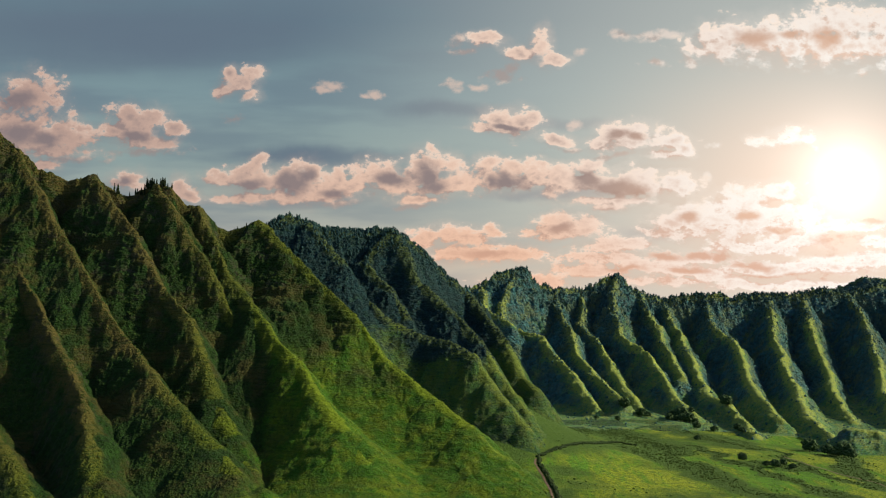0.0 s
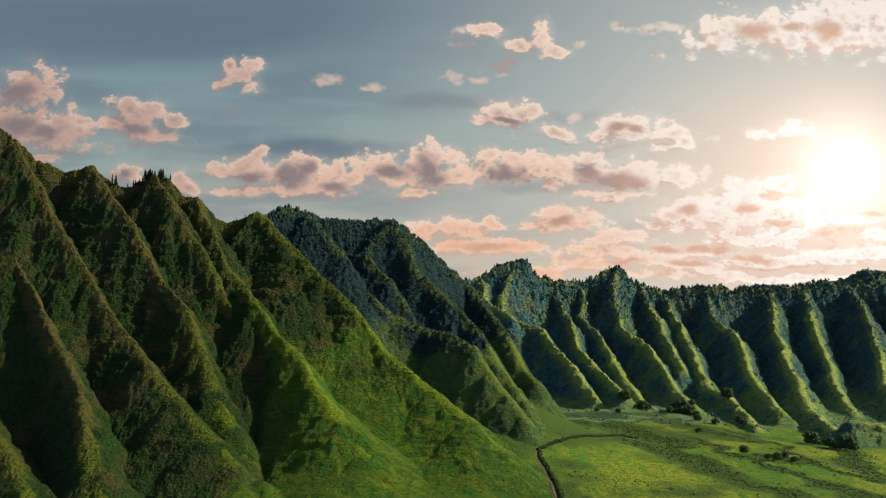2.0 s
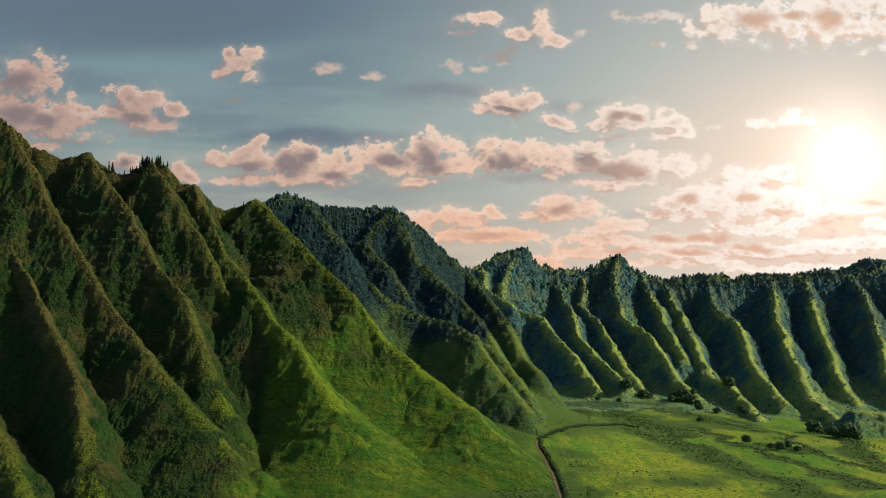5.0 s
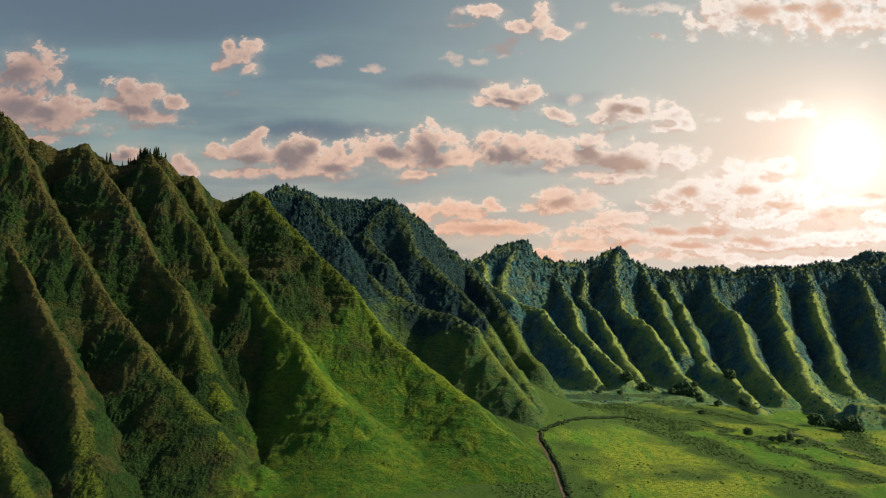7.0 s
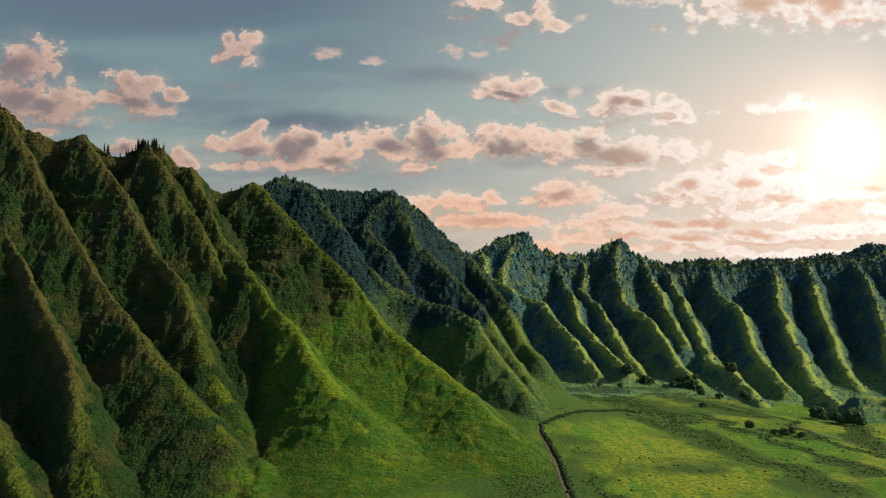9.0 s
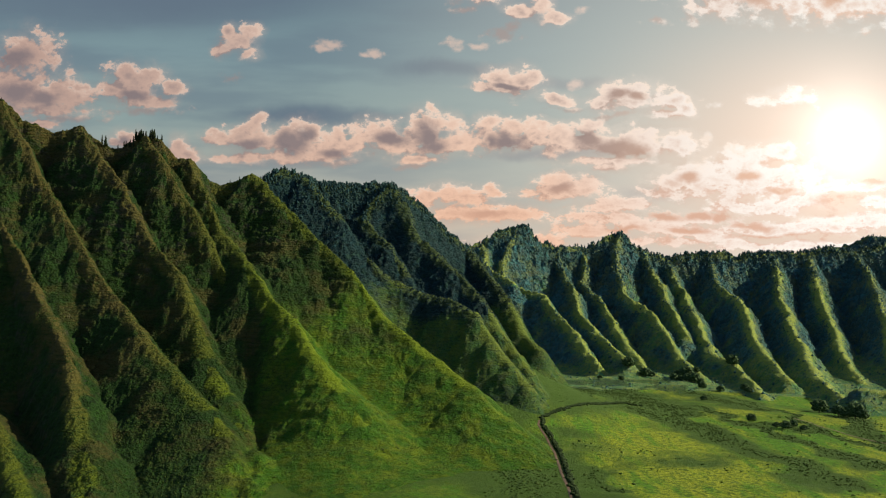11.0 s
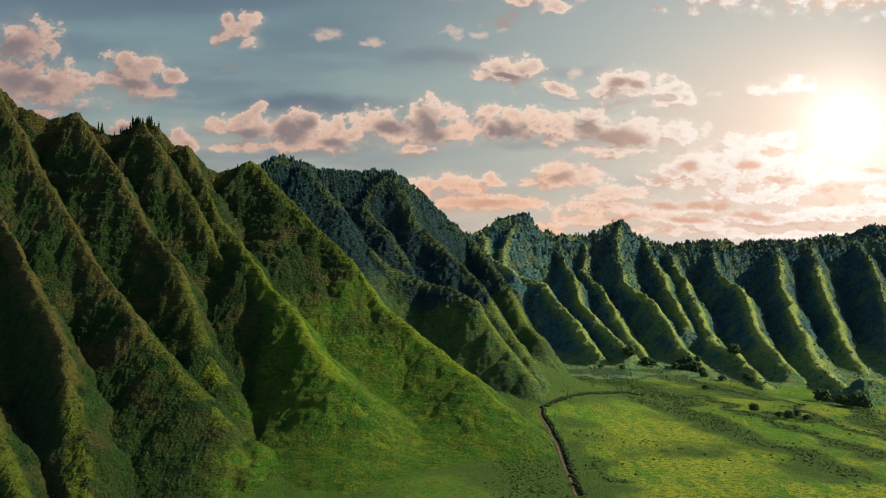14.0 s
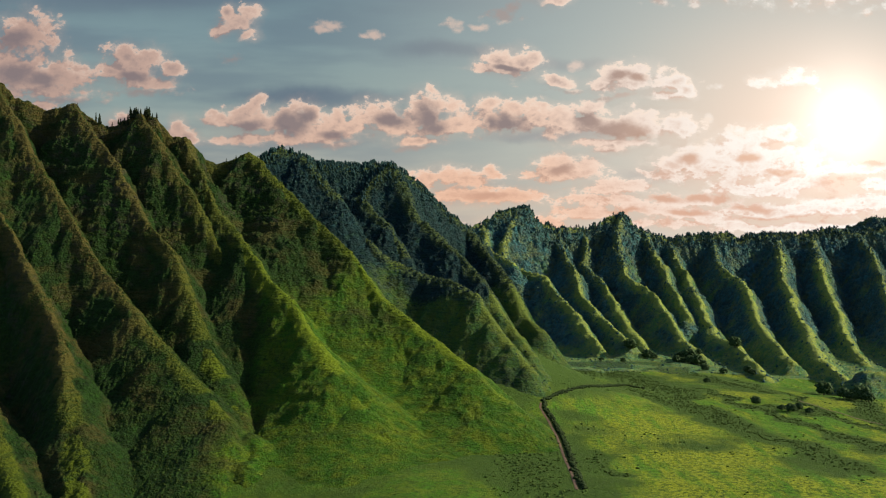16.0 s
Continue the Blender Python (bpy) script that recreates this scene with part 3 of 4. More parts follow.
spur(FAR, 1.7, 1.7, (-6, 2500, 96), (45, 2539, 163), (96, 2563, 172), (141, 2586, 200), (210, 2618, 225), (250, 2642, 189), (297, 2665, 168), (394, 2706, 169), (444, 2728, 194), (495, 2750, 213))
spur(FAR, 1.7, 1.7, (495, 2750, 213), (543, 2760, 172), (624, 2773, 142), (657, 2778, 151), (773, 2795, 163), (822, 2803, 148), (856, 2808, 163), (940, 2820, 163), (1042, 2835, 166), (1076, 2840, 177), (1162, 2852, 172), (1280, 2869, 192), (1513, 2901, 211), (1875, 2950, 215))
spur(FAR, 1.2, 1.2, (1156, 3300, 165), (1307, 3300, 202), (1364, 3300, 227), (1421, 3300, 246), (1473, 3300, 238), (1627, 3300, 221), (1907, 3300, 184))
spur(FAR, 1.2, 1.5, (212, 2640, 227), (169, 2556, 171), (147, 2491, 124), (149, 2429, 80), (182, 2357, 48), (227, 2274, 36), (250, 2195, -2), (271, 2116, -38), (291, 2015, -82), (304, 1950, -106))
spur(FAR, 1.2, 1.5, (96, 2560, 172), (108, 2445, 108), (158, 2300, 63))
spur(FAR, 1.2, 1.5, (301, 2700, 170), (314, 2502, 75), (312, 2355, 11), (324, 2238, -28), (340, 2105, -62), (355, 1960, -90))
spur(FAR, 1.2, 1.5, (381, 2720, 170), (362, 2543, 69), (380, 2431, 25), (390, 2313, -22), (392, 2196, -67), (402, 2058, -106), (414, 1930, -130))
spur(FAR, 1.2, 1.5, (495, 2750, 213), (456, 2663, 163), (446, 2551, 98), (443, 2436, 39), (474, 2284, -5), (477, 2176, -45), (477, 2030, -94), (483, 1900, -122))
spur(FAR, 1.2, 1.5, (553, 2770, 170), (551, 2583, 85), (550, 2449, 32), (541, 2341, -9), (532, 2200, -55))
spur(FAR, 1.2, 1.5, (626, 2780, 142), (613, 2566, 55), (599, 2392, -5), (578, 2242, -53), (564, 2089, -91), (563, 1964, -102), (544, 1786, -127), (528, 1680, -141))
spur(FAR, 1.2, 1.5, (760, 2820, 160), (721, 2658, 87), (718, 2560, 55), (719, 2456, 31), (700, 2305, -16), (667, 2142, -63), (648, 1987, -92), (615, 1800, -123))
spur(FAR, 1.2, 1.5, (942, 2850, 165), (893, 2683, 96), (841, 2498, 28), (819, 2380, -5), (776, 2209, -52), (731, 2019, -93), (683, 1819, -125), (631, 1600, -144))
spur(FAR, 1.2, 1.5, (1043, 2860, 167), (988, 2664, 80), (940, 2484, 11), (901, 2314, -42), (842, 2112, -97), (788, 1900, -138))
spur(FAR, 1.2, 1.5, (1181, 2880, 173), (1131, 2635, 87), (1058, 2418, 11), (961, 2164, -63), (851, 1850, -127))
spur(FAR, 1.2, 1.5, (1347, 2900, 194), (1268, 2639, 87), (1170, 2399, -3), (1056, 2111, -86), (955, 1850, -137))
spur(FAR, 1.2, 1.5, (1546, 2900, 211), (1414, 2592, 85), (1275, 2283, -15), (1060, 1850, -116))
spur(FAR, 0.9, 0.9, (619, 1560, -155), (647, 1540, -119), (674, 1527, -123), (722, 1500, -145))


def fan_grid(u0, u1, nu, y0, y1, ny):
    """A grid that widens with distance."""
    uu, yy = np.meshgrid(np.linspace(u0, u1, nu), np.linspace(y0, y1, ny))
    return uu * yy, yy


HILLS = {}


def apron_near(x, y, floor):
    """The long grassy foot of the near spurs."""
    foot = np.interp(x, [-900, -400, -215, -88, 60, 140], [1010, 1090, 1130, 1142, 1185, 1340])
    base = np.interp(x, [-900, -400, -215, -88, 60, 140], [-116, -113, -109, -101, -136, -185])
    fall = np.interp(x, [-400, -215, -120, 0], [0.6, 0.56, 0.38, 0.30])
    rise = np.where(y < foot + 40, fall * (y - foot), 40 * fall - 0.6 * (y - foot - 40))
    return smooth_max(base + rise, floor - 5, 34.0)


def apron_far(x, y, floor):
    toe = np.interp(x, [0, 300, 600, 1000], [1450, 1550, 1520, 1520])
    return floor + 0.035 * np.clip(y - toe, 0, 700) - 8


def hill(name, lines, grid, seed, mat, amount, cover_of, label, apron, blend, splay, soft, crowns, crown_size, gullies=()):
    x, y = grid
    z, near, owner = ridge_height(x, y, lines, seed, splay, *soft)
    floor = floor_height(x, y)
    z = z + roughness(x, y, z, seed + 100, amount) * np.clip(near / 12, 0.45, 1)
    heads = 1 - np.abs(value_noise(x / crown_size, y / crown_size, seed + 80)) - 0.6 * np.abs(value_noise(x / crown_size * 2.1, y / crown_size * 2.1, seed + 81))
    z = z + crowns * (heads - 0.5) * np.clip(1.2 * cover_of(x, y, z, near), 0.12, 1)   # the crowns of the woods
    foot = apron(x, y, floor) + 1.2 * fbm(x, y, 40, 4, seed + 70)
    owner = np.where(z > foot, owner, -1)
    z = smooth_max(z, foot, blend)
    for depth, width, points in gullies:
        z = z - depth * np.exp(-(line_gap(x + 6 * fbm(x, y, 30, 2, 88), y, points) / width) ** 2)
    share = np.linspace(0, 1, x.shape[1])[None, :] + 0 * x
    z = z - 60 * np.clip((0.05 - np.minimum(share, 1 - share)) / 0.05, 0, 1)   # the rims sink under the ground
    keep = z > floor - 0.2
    faces = keep[:-1, :-1] | keep[1:, :-1] | keep[:-1, 1:] | keep[1:, 1:]
    cover, normals = cover_of(x, y, z, near), grid_normals(x, y, z)
    dry_lit_crest = np.exp(-(near / 13) ** 2) * (owner >= 0)   # thin dry soil along the crests, also the mask of their painted sunlit edge
    base = tagged(new(name), label, "mountain")
    base.location = (*lines[0][2][len(lines[0][2]) // 2][:2], -150)
    bpy.context.view_layer.update()
    for number in range(-1, len(lines)):
        mine = faces & (owner[:-1, :-1] == number)
        if mine.sum() < 30:
            continue
        kind = "foot_slope" if number < 0 else "crest" if number == 0 or min(lines[number][:2]) > 1.65 else "spur"
        piece = sheet(kind, x, y, z, mine, cover, mat, normals, dry_lit_crest)
        piece.parent, piece.matrix_parent_inverse = base, base.matrix_world.inverted()
    HILLS[name] = (x, y, z, keep, near)
    return base


def near_cover(x, y, z, near):
    # Scrub thickens towards -x, and its dark colour also stands in for shade there
    scrub = np.clip(1.7 * np.clip((-150 - x) / 180, 0, 1) * (0.95 + 0.35 * fbm(x, y, 50, 3, 305)), 0, 1)
    return np.maximum(np.clip((z + 40 + 45 * fbm(x, y, 80, 3, 300)) / 120, 0, 1), scrub)


def far_cover(x, y, z, near):
    """Woods high up and in the hollows between the spurs, their teal also painting flank shade; grass on their crests
    and feet.
    """
    hollow_shade = np.clip((near - 9) / 16, 0, 1) * np.clip((z - floor_height(x, y) - 10) / 22, 0, 1) * np.clip((z + 128 + 30 * fbm(x, y, 90, 3, 312)) / 35, 0, 1) * (0.75 + 0.5 * fbm(x, y, 60, 3, 314))
    return np.clip(np.maximum((z + 25 + 60 * fbm(x, y, 120, 3, 310)) / 170, 0.95 * hollow_shade), 0.03, 1)


# dry watercourses cut into the foot of the slopes
GULLIES = [(6, 7, [(-230, 1190), (-214, 1130), (-192, 1060), (-190, 960), (-181, 880)]), (3, 7, [(-412, 1130), (-389, 1090), (-356, 1010), (-329, 930), (-308, 870)]), (3, 8, [(-462, 1060), (-414, 990), (-370, 920), (-338, 860)])]
def dark_cover(x, y, z, near):
    return np.clip((z + 22 + 40 * fbm(x, y, 90, 3, 315)) / 55, 0, 1)


near_hill = hill("green_mountain", NEAR, fan_grid(-0.62, 0.17, 980, 760, 1620, 470), 11, MAT_NEAR, 1.0, near_cover,
                 "steep fluted green mountain with grassy spurs and dark gullies", apron_near, 12.0, 0.5, (11, 3, 0.0, 1.0), 1.4, 5.0, GULLIES)
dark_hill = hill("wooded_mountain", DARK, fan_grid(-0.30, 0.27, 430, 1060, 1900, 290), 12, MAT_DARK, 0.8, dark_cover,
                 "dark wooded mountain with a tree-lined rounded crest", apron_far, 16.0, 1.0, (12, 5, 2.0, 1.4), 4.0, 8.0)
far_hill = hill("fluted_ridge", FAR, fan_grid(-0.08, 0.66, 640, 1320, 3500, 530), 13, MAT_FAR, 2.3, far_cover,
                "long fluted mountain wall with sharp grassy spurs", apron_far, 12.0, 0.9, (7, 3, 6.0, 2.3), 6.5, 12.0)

# ---------------------------------------------------------------- valley floor
def bands(x, y, strips, grow=1.0):
    """How much of the ground belongs to the strips (width, line), with ragged edges."""
    x, y = x + 14 * fbm(x, y, 60, 4, 91), y + 22 * fbm(x, y, 60, 4, 95)
    most = np.zeros(np.shape(x))
    for width, points in strips:
        most = np.maximum(most, np.exp(-(line_gap(x, y, points) / (grow * width)) ** 2))
    return most


SHRUB_STRIPS = [
    (40, [(128, 1459), (285, 1900), (315, 1530), (333, 1423)]),
    (20, [(260, 1464), (314, 1342), (330, 1233)]),
    (16, [(340, 1197), (366, 1095), (374, 1018), (374, 935)]),
    (14, [(421, 1754), (457, 1603), (464, 1485)]),
    (22, [(421, 1349), (467, 1286)]),
    (12, [(433, 1251), (427, 1093), (443, 1020)]),
    (18, [(568, 1452), (533, 1212), (522, 1087)]),
    (34, [(77, 1085), (84, 1021), (80, 894)]),
    (14, [(338, 1896), (401, 1796), (431, 1715)]),
    (16, [(246, 2019), (326, 1832), (336, 1471), (333, 1272), (359, 1195)]),
    (10, [(383, 1527), (401, 1309), (429, 1203), (451, 1026)]),
    (9, [(485, 1668), (497, 1435), (490, 1255), (510, 1160)]),
    (12, [(385, 1920), (426, 1661), (467, 1550)]),
    (6, [(147, 1027), (150, 972), (162, 915)]),
]
LUSH_STRIPS = [(16, [(310, 1211), (341, 1135), (368, 1002), (374, 947)]), (22, [(136, 1074), (141, 946), (137, 887)]), (30, [(419, 1831), (470, 1683), (481, 1390)]), (22, [(42, 989), (58, 896)])]
HEDGE = [(117, 870), (120, 943), (124, 1024), (126, 1094), (124, 1154), (119, 1204), (120, 1231), (148, 1274), (205, 1370), (267, 1503), (291, 1494)]


def meadow_cover(x, y):
    side = 0.22 * np.clip((112 - x) / 20, 0, 1) * np.clip((y - 850) / 100, 0, 1)
    return np.clip(0.85 * bands(x, y, SHRUB_STRIPS, 1.2) + side + 0.85 * np.exp(-((x - 165) / 110) ** 2 - ((y - 1430) / 190) ** 2) + 0.08 + 0.35 * fbm(x, y, 120, 4, 320), 0, 1)


gx = np.concatenate([np.linspace(-4600, -600, 30, endpoint=False), np.linspace(-600, 1200, 330, endpoint=False), np.linspace(1200, 4600, 40)])
gy = np.concatenate([np.linspace(-3500, 650, 30, endpoint=False), np.linspace(650, 2200, 300, endpoint=False), np.linspace(2200, 4900, 40)])
gx, gy = np.meshgrid(gx, gy)
gz = floor_height(gx, gy)
ground = sheet("ground", gx, gy, gz, np.ones((gz.shape[0] - 1, gz.shape[1] - 1), dtype=bool), meadow_cover(gx, gy), MAT_VALLEY)
ground.data.attributes.new("lush", "FLOAT", "POINT").data.foreach_set("value", np.maximum(bands(gx, gy, LUSH_STRIPS), np.clip((118 - gx) / 25, 0, 1)).ravel().astype(np.float32))
tagged(ground, "broad grassy valley floor in yellow and bright green", "ground", kind="structure")


# ---------------------------------------------------------------- dirt track
def ribbon(name, points, width, lift, mat):
    """A track that follows the ground, with a trodden crown and ragged edges."""
    pts = []
    for p, q in zip(points, points[1:]):
        n = max(2, int(math.dist(p, q) / 5))
        pts += [(p[0] + (q[0] - p[0]) * k / n, p[1] + (q[1] - p[1]) * k / n) for k in range(n)]
    bm, rows = bmesh.new(), []
    for k, p in enumerate(pts):
        q, o = pts[min(k + 1, len(pts) - 1)], pts[max(k - 1, 0)]
        side = Vector((q[1] - o[1], o[0] - q[0])).normalized()
        row = []
        for s, up in ((-1, 0.0), (-0.6, 0.25), (0, 0.32), (0.6, 0.25), (1, 0.0)):
            wide = width / 2 * (1 + 0.25 * noise.noise((k * 0.4, s, 3)))
            x, y = p[0] + side.x * s * wide, p[1] + side.y * s * wide
            row.append(bm.verts.new((x, y, surface(x, y) + up + lift)))
        rows.append(row)
    for r, s in zip(rows, rows[1:]):
        for a, b, c, d in zip(r, r[1:], s[1:], s):
            bm.faces.new((a, b, c, d))
    bmesh.ops.recalc_face_normals(bm, faces=bm.faces)
    me = bpy.data.meshes.new(name)
    bm.to_mesh(me), bm.free()
    me.materials.append(mat)
    return new(name, me)


def grid_height(key, x, y):
    """The height of a hill's sheet at a place, or None beside it."""
    gx_, gy_, gz_, keep_, _ = HILLS[key]
    fy = (y - gy_[0, 0]) / (gy_[-1, 0] - gy_[0, 0]) * (gy_.shape[0] - 1)
    u0, u1 = gx_[0, 0] / gy_[0, 0], gx_[0, -1] / gy_[0, 0]
    fx = (x / y - u0) / (u1 - u0) * (gx_.shape[1] - 1)
    j, i = int(fy), int(fx)
    if not (0 <= j < gz_.shape[0] - 1 and 0 <= i < gz_.shape[1] - 1) or not keep_[j, i]:
        return None
    fy, fx = fy - j, fx - i
    return float((gz_[j, i] * (1 - fx) + gz_[j, i + 1] * fx) * (1 - fy) + (gz_[j + 1, i] * (1 - fx) + gz_[j + 1, i + 1] * fx) * fy)


def surface(x, y):
    z = float(floor_height(np.array([x]), np.array([y]))[0])
    for key in HILLS:
        h = grid_height(key, x, y)
        z = z if h is None else max(z, h)
    return z


ROAD = [(111, 870), (115, 941), (118, 1024), (120, 1094), (118, 1154), (113, 1205), (117, 1227)]
road = ribbon("road", ROAD, 2.8, 0.1, MAT_ROAD)
tagged(road, "narrow reddish dirt track through tall grass", "track", kind="structure")
path = ribbon("path", [(485, 1402), (489, 1326), (504, 1254), (524, 1191), (530, 1105)], 2.4, 0.1, MAT_ROAD)
tagged(path, "faint pale dirt path across the meadow", "track", kind="structure")

# ---------------------------------------------------------------- shrubs and woods
ICO = bmesh.new()
bmesh.ops.create_icosphere(ICO, subdivisions=1, radius=1.0)
ICO_V = np.array([v.co[:] for v in ICO.verts])
ICO_F = np.array([[v.index for v in f.verts] for f in ICO.faces])
ICO.free()
OCT_V = np.array([(1, 0, 0), (-1, 0, 0), (0, 1, 0), (0, -1, 0), (0, 0, 1), (0, 0, -1)], dtype=float)
OCT_F = np.array([(0, 2, 4), (2, 1, 4), (1, 3, 4), (3, 0, 4), (2, 0, 5), (1, 2, 5), (3, 1, 5), (0, 3, 5)])


def clumps(name, centres, sizes, tall, mat, seed, label, category, form=(ICO_V, ICO_F)):
    """Many ragged leafy clumps in one mesh."""
    rng = np.random.RandomState(seed)
    n, (form_v, form_f) = len(centres), form
    shape = form_v[None] * (1 + 0.45 * (rng.rand(n, len(form_v), 1) - 0.5) * 2)
    turn = rng.rand(n) * 6.283
    c, s = np.cos(turn)[:, None], np.sin(turn)[:, None]
    shape = np.stack([shape[..., 0] * c - shape[..., 1] * s, shape[..., 0] * s + shape[..., 1] * c, shape[..., 2] * tall], -1)
    wide = (0.8 + 0.5 * rng.rand(n, 1, 3))
    verts = (centres[:, None] + shape * sizes[:, None, None] * wide).reshape(-1, 3)
    faces = (form_f[None] + (np.arange(n) * len(form_v))[:, None, None]).reshape(-1, 3)
    me = bpy.data.meshes.new(name)
    me.vertices.add(len(verts)), me.loops.add(faces.size), me.polygons.add(len(faces))
    me.vertices.foreach_set("co", verts.ravel())
    me.loops.foreach_set("vertex_index", faces.ravel().astype(np.int32))
    me.polygons.foreach_set("loop_start", np.arange(0, faces.size, 3, dtype=np.int32))
    me.polygons.foreach_set("use_smooth", np.ones(len(faces), dtype=bool))
    me.update(calc_edges=True)
    me.materials.append(mat)
    return tagged(new(name, me), label, category, kind="stuff")


def scatter(key, count, weight, seed):
    """Places on a hill's sheet, more where weight is high."""
    x, y, z, keep, near = HILLS[key]
    wgt = np.where(keep, weight(x, y, z, near) * y, 0)[:-1, :-1].ravel()
    rng = np.random.RandomState(seed)
    pick = rng.choice(wgt.size, count, p=wgt / wgt.sum())
    j, i = np.divmod(pick, x.shape[1] - 1)
    a, b = rng.rand(count), rng.rand(count)
    mixd = lambda g: (g[j, i] * (1 - a) + g[j, i + 1] * a) * (1 - b) + (g[j + 1, i] * (1 - a) + g[j + 1, i + 1] * a) * b
    return np.stack([mixd(x), mixd(y), mixd(z)], -1), rng.rand(count)


def patchy(x, y, size, seed, lo=-0.1, hi=0.5):
    return np.clip((fbm(x, y, size, 4, seed) - lo) / (hi - lo), 0, 1)


pts, r = scatter("green_mountain", 80000, lambda x, y, z, d: 0.02 + patchy(x, y, 45, 400) * (0.05 + near_cover(x, y, z, d)), 21)
clumps("hillside_shrubs", pts, 0.4 + 1.0 * r ** 4, 0.8, MAT_BUSH, 31, "low dark green shrubs scattered over the steep slope", "shrubs", (OCT_V, OCT_F))
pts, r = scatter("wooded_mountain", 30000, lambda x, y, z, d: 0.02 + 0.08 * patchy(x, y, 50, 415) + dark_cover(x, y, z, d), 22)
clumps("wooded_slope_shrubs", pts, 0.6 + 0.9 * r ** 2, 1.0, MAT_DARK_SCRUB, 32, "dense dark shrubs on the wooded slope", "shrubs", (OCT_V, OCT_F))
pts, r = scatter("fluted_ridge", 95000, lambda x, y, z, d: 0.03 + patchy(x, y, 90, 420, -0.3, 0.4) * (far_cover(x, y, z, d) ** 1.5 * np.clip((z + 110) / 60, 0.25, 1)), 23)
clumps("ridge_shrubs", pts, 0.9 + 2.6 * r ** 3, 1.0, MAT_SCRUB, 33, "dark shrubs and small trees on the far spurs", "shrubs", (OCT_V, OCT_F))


def woods(name, pts, r, tall, mat, seed, label):
    """Trees of a few stacked clumps each, so that their heads stand ragged on the crest."""
    rng = np.random.RandomState(seed)
    parts, sizes = [], []
    for lift, size in ((0.28, 0.30), (0.56, 0.27), (0.84, 0.17)):
        h = tall * (0.55 + 0.75 * r)
        parts.append(pts + np.stack([rng.randn(len(r)) * 0.08 * h, rng.randn(len(r)) * 0.08 * h, h * lift], -1))
        sizes.append(h * size * (0.8 + 0.4 * rng.rand(len(r))))
    clumps(name, np.concatenate(parts), np.concatenate(sizes), 1.15, mat, seed, label, "trees", (OCT_V, OCT_F))


def crest_weight(lines, reach, low, size, seed):
    def weight(x, y, z, d):
        gap = np.minimum.reduce([line_gap(x, y, line) for line in lines])
        return np.exp(-(gap / reach) ** 2) * (0.15 + patchy(x, y, size, seed, -0.5, 0.3)) + 0.16 * np.clip((z - low) / 60, 0, 1) * patchy(x, y, 70, seed + 5)
    return weight


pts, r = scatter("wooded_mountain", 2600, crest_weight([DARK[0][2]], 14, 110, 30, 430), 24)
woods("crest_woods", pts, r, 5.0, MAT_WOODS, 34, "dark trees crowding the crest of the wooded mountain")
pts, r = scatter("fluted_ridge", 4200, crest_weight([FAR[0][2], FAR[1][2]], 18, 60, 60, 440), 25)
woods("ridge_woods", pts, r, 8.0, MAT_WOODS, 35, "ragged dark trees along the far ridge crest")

# shrubs on the valley floor, thick along the watercourses
rng = np.random.RandomState(5)
vx, vy = rng.uniform(-150, 1100, 300000), rng.uniform(780, 2100, 300000)
chance = bands(vx, vy, SHRUB_STRIPS) ** 2 * 0.5 + 0.003 + 0.03 * patchy(vx, vy, 70, 450, 0.1, 0.8)
pick = rng.rand(len(vx)) < chance
vx, vy = vx[pick], vy[pick]
clumps("valley_shrubs", np.stack([vx, vy, floor_height(vx, vy) + 0.4], -1), 0.35 + 1.3 * rng.rand(len(vx)) ** 3, 0.65, MAT_MEADOW_BUSH, 36, "scattered green bushes on the valley meadow", "shrubs")
# the hedge along the track
hx, hy = [], []
for p, q in zip(HEDGE, HEDGE[1:]):
    n = int(math.dist(p, q) * 1.6)
    t = rng.rand(n)
    hx.append(p[0] + t * (q[0] - p[0]) + rng.randn(n) * 1.2), hy.append(p[1] + t * (q[1] - p[1]) + rng.randn(n) * 1.2)
hx, hy = np.concatenate(hx), np.concatenate(hy)
hz = np.array([surface(a_, b_) for a_, b_ in zip(hx, hy)])
clumps("hedge", np.stack([hx, hy, hz + 1.0], -1), 0.8 + 1.1 * rng.rand(len(hx)), 0.9, MAT_HEDGE, 37, "dark dense hedge beside the dirt track", "hedge")


# ---------------------------------------------------------------- trees on the near crest
def part(name, bm, mat, parent, label=""):
    me = bpy.data.meshes.new(name)
    bm.to_mesh(me), bm.free()
    me.materials.append(mat)
    ob = new(name, me)
    ob.parent = parent
    return tagged(ob, label)


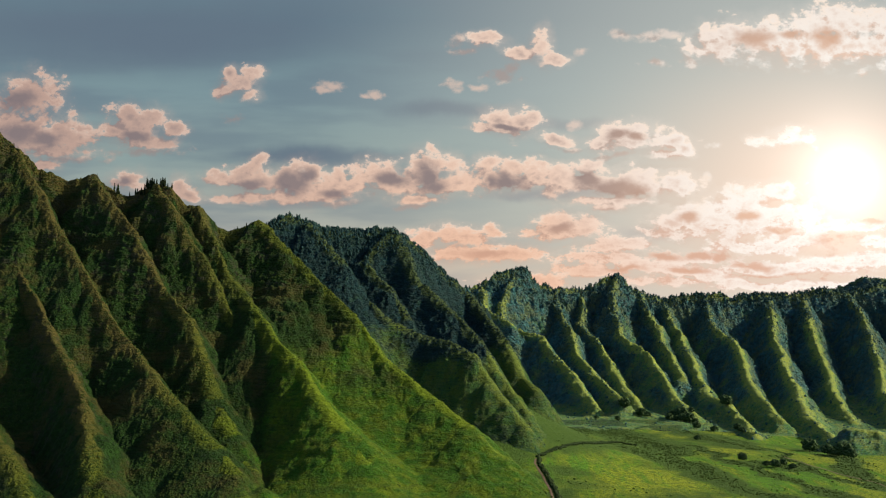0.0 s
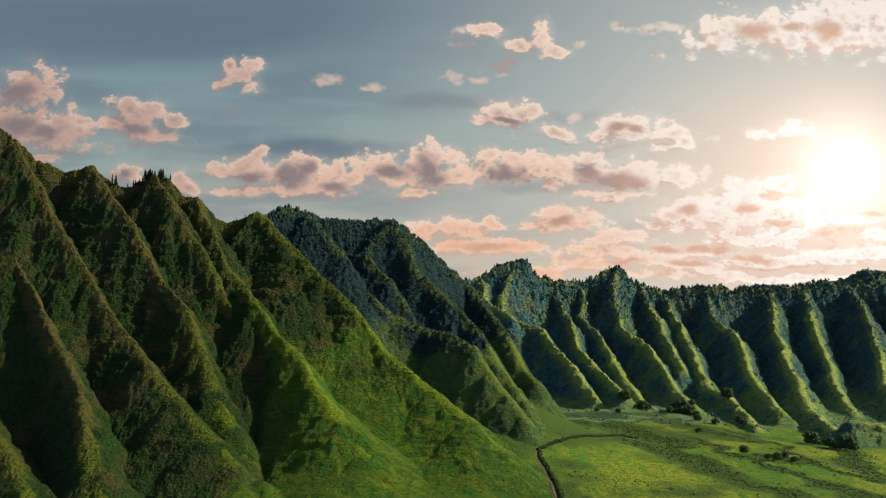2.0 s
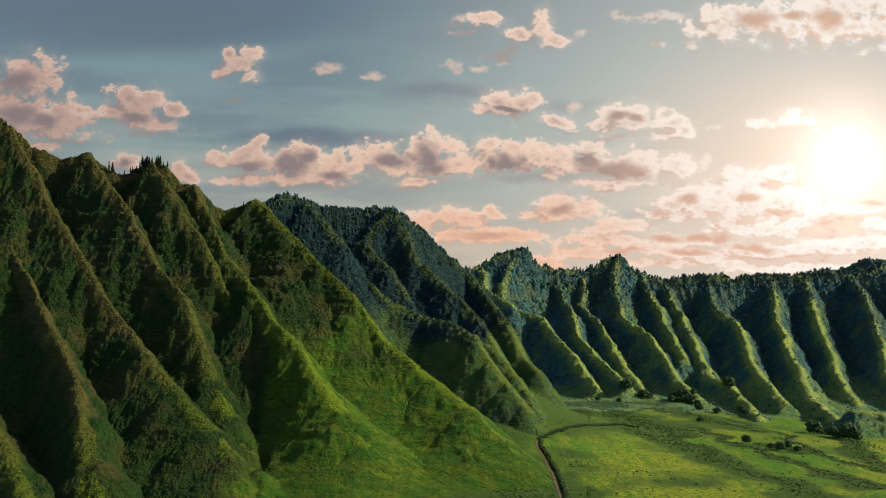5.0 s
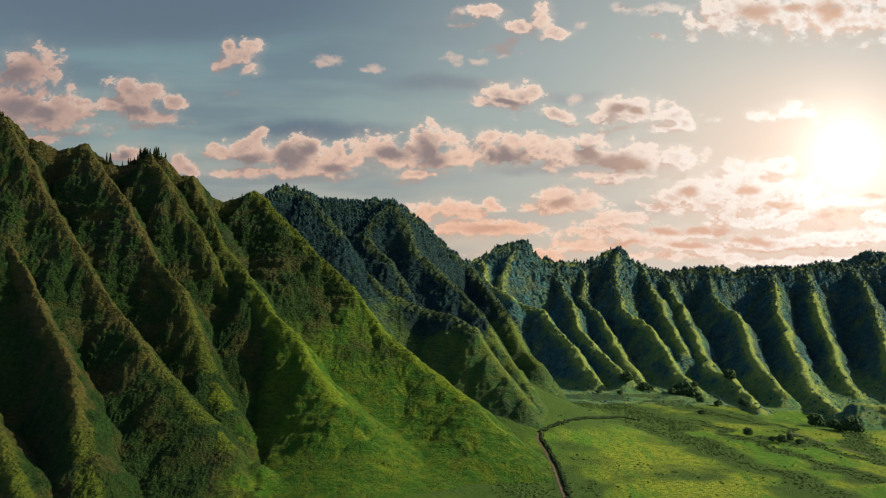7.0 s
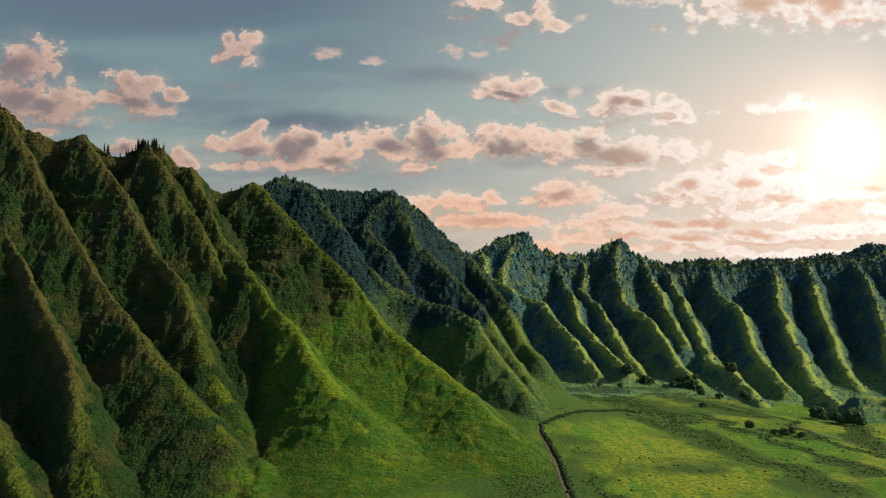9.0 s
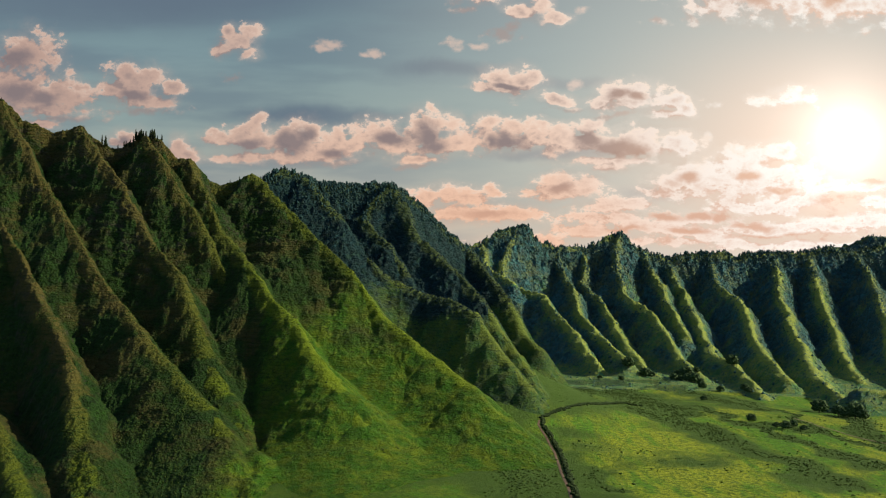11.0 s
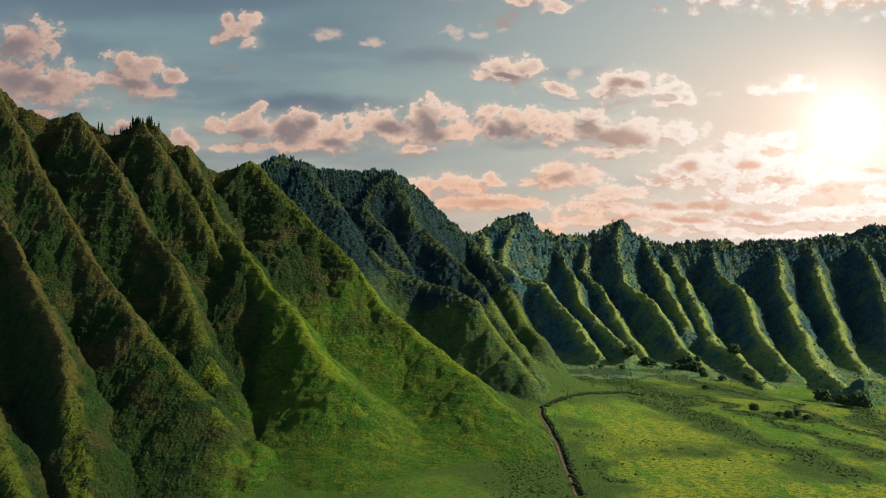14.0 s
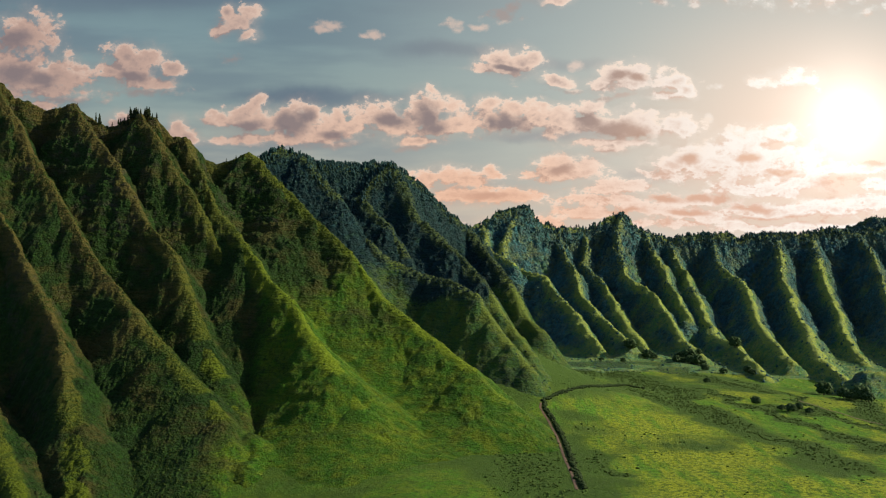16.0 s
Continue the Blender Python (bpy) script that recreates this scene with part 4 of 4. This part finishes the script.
def pine(tall, wide, seed):
    """A slender evergreen: a tapered trunk and a crown of ragged boughs."""
    rnd = random.Random(seed)
    base = new("evergreen_tree")
    bm = bmesh.new()
    bmesh.ops.create_cone(bm, cap_ends=True, segments=7, radius1=0.022 * tall, radius2=0.004 * tall, depth=tall, matrix=Matrix.Translation((0, 0, tall / 2 - 0.8)))
    part("trunk", bm, MAT_BARK, base)
    bm = bmesh.new()
    for k in range(70):
        h = 0.10 + 0.90 * (k / 69) ** 0.9
        reach = wide * (1.02 - h) ** 0.7 * rnd.uniform(0.35, 1.0)
        turn = rnd.uniform(0, 6.283)
        size = wide * rnd.uniform(0.22, 0.42) * (1.15 - 0.7 * h)
        m = Matrix.Translation((math.cos(turn) * reach * 0.7, math.sin(turn) * reach * 0.7, h * tall)) @ Euler((rnd.uniform(-0.4, 0.4), rnd.uniform(-0.4, 0.4), turn)).to_matrix().to_4x4() @ Matrix.Diagonal((size, size, size * 1.3, 1))
        made = bmesh.ops.create_icosphere(bm, subdivisions=1, radius=1.0, matrix=m)
        for v in made["verts"]:
            v.co += Vector((rnd.uniform(-1, 1), rnd.uniform(-1, 1), rnd.uniform(-1, 1))) * size * 0.3
    part("crown", bm, MAT_PINE, base)
    tagged(base, "tall slender dark evergreen tree on the mountain crest", "tree", "trees on the crest")
    return base


PINES = [pine(18, 2.6, 1), pine(15, 3.4, 2), pine(12, 2.4, 3)]
SPOTS = [(-484, 17.5), (-477, 15), (-634, 9), (-630, 7), (-624, 6), (-461, 7), (-453, 9), (-449, 9.5), (-443, 12), (-439, 11), (-435, 13), (-432, 12), (-428, 14), (-425, 12.5), (-421, 14), (-417, 11.5), (-413, 14.5), (-410, 12), (-405, 10), (-400, 9), (-510, 7), (-438, 8), (-423, 9), (-290, 7), (-303, 6)]
for k, (x, h) in enumerate(SPOTS):
    y = float(np.interp(x, [p[0] for p in NEAR[0][2]], [p[1] for p in NEAR[0][2]])) + random.Random(k).uniform(-5, 3)
    kind = PINES[0] if h > 15 else PINES[1] if h > 11 else PINES[2]
    tall = (18, 15, 12)[PINES.index(kind)]
    copy_thing(kind, Matrix.Translation((x, y, surface(x, y) - 0.5)) @ Matrix.Rotation(k * 1.7, 4, "Z") @ Matrix.Scale(h / tall, 4))
for k, (kind, x) in enumerate(zip(PINES, (-436.0, -430.0, -411.0))):
    kind.matrix_world = Matrix.Translation((x, 1413.0, surface(x, 1413.0) - 0.5))


# ---------------------------------------------------------------- single trees and groves on the valley floor
def broad_tree(tall, wide, seed):
    """A round-headed tree: a short forked trunk and a crown of many ragged clumps."""
    rnd = random.Random(seed)
    base = new("broadleaf_tree")
    bm = bmesh.new()
    bmesh.ops.create_cone(bm, cap_ends=True, segments=8, radius1=0.05 * tall, radius2=0.025 * tall, depth=0.55 * tall, matrix=Matrix.Translation((0, 0, 0.2 * tall)))
    for k in range(5):
        turn = k * 1.257 + rnd.uniform(-0.3, 0.3)
        m = Matrix.Translation((math.cos(turn) * wide * 0.25, math.sin(turn) * wide * 0.25, 0.5 * tall)) @ Euler((0, 0.7, turn)).to_matrix().to_4x4()
        bmesh.ops.create_cone(bm, cap_ends=True, segments=6, radius1=0.022 * tall, radius2=0.008 * tall, depth=0.45 * tall, matrix=m)
    part("trunk", bm, MAT_BARK, base)
    bm = bmesh.new()
    for k in range(90):
        turn, lift, out = rnd.uniform(0, 6.283), rnd.uniform(-0.6, 1.0), rnd.uniform(0.45, 1.0)
        ring = math.sqrt(max(0.05, 1 - lift * lift)) * out
        size = wide * rnd.uniform(0.16, 0.30)
        m = Matrix.Translation((math.cos(turn) * ring * wide, math.sin(turn) * ring * wide, tall * 0.46 + lift * tall * 0.42)) @ Matrix.Diagonal((size, size, size * 0.8, 1))
        made = bmesh.ops.create_icosphere(bm, subdivisions=1, radius=1.0, matrix=m)
        for v in made["verts"]:
            v.co += Vector((rnd.uniform(-1, 1), rnd.uniform(-1, 1), rnd.uniform(-1, 1))) * size * 0.35
    part("crown", bm, MAT_TREE, base)
    return tagged(base, "round-headed dark green tree standing on the valley meadow", "tree", "trees on the valley floor")


BROAD = [broad_tree(9, 5.0, 11), broad_tree(7, 4.5, 12), broad_tree(11, 6.5, 13)]
TREES = [(433, 1890, 1.5), (446, 1890, 1.5), (457, 1881, 1.5), (468, 1878, 1.5), (448, 1919, 1.5), (461, 1908, 1.5), (479, 1873, 0.8), (416, 1612, 0.8), (461, 1796, 0.8), (482, 1917, 0.8), (487, 1771, 1.0), (357, 1941, 1.3), (391, 1945, 1.4), (401, 1941, 1.1), (558, 1946, 1.3), (526, 1760, 1.0), (524, 1729, 0.9), (566, 1523, 1.3), (573, 1468, 1.2), (573, 1440, 1.3), (575, 1413, 1.4), (581, 1402, 1.1), (433, 1316, 0.7), (440, 1303, 0.7), (456, 1319, 0.7), (460, 1293, 0.7), (417, 1372, 0.7), (334, 1890, 0.7), (295, 1896, 0.7)]
for k, (x, y, size) in enumerate(TREES):
    kind = BROAD[k % 3]
    m = Matrix.Translation((x, y, surface(x, y) - 0.3)) @ Matrix.Rotation(k * 2.1, 4, "Z") @ Matrix.Scale(size, 4)
    if k < 3:
        kind.matrix_world = m
    else:
        copy_thing(kind, m)
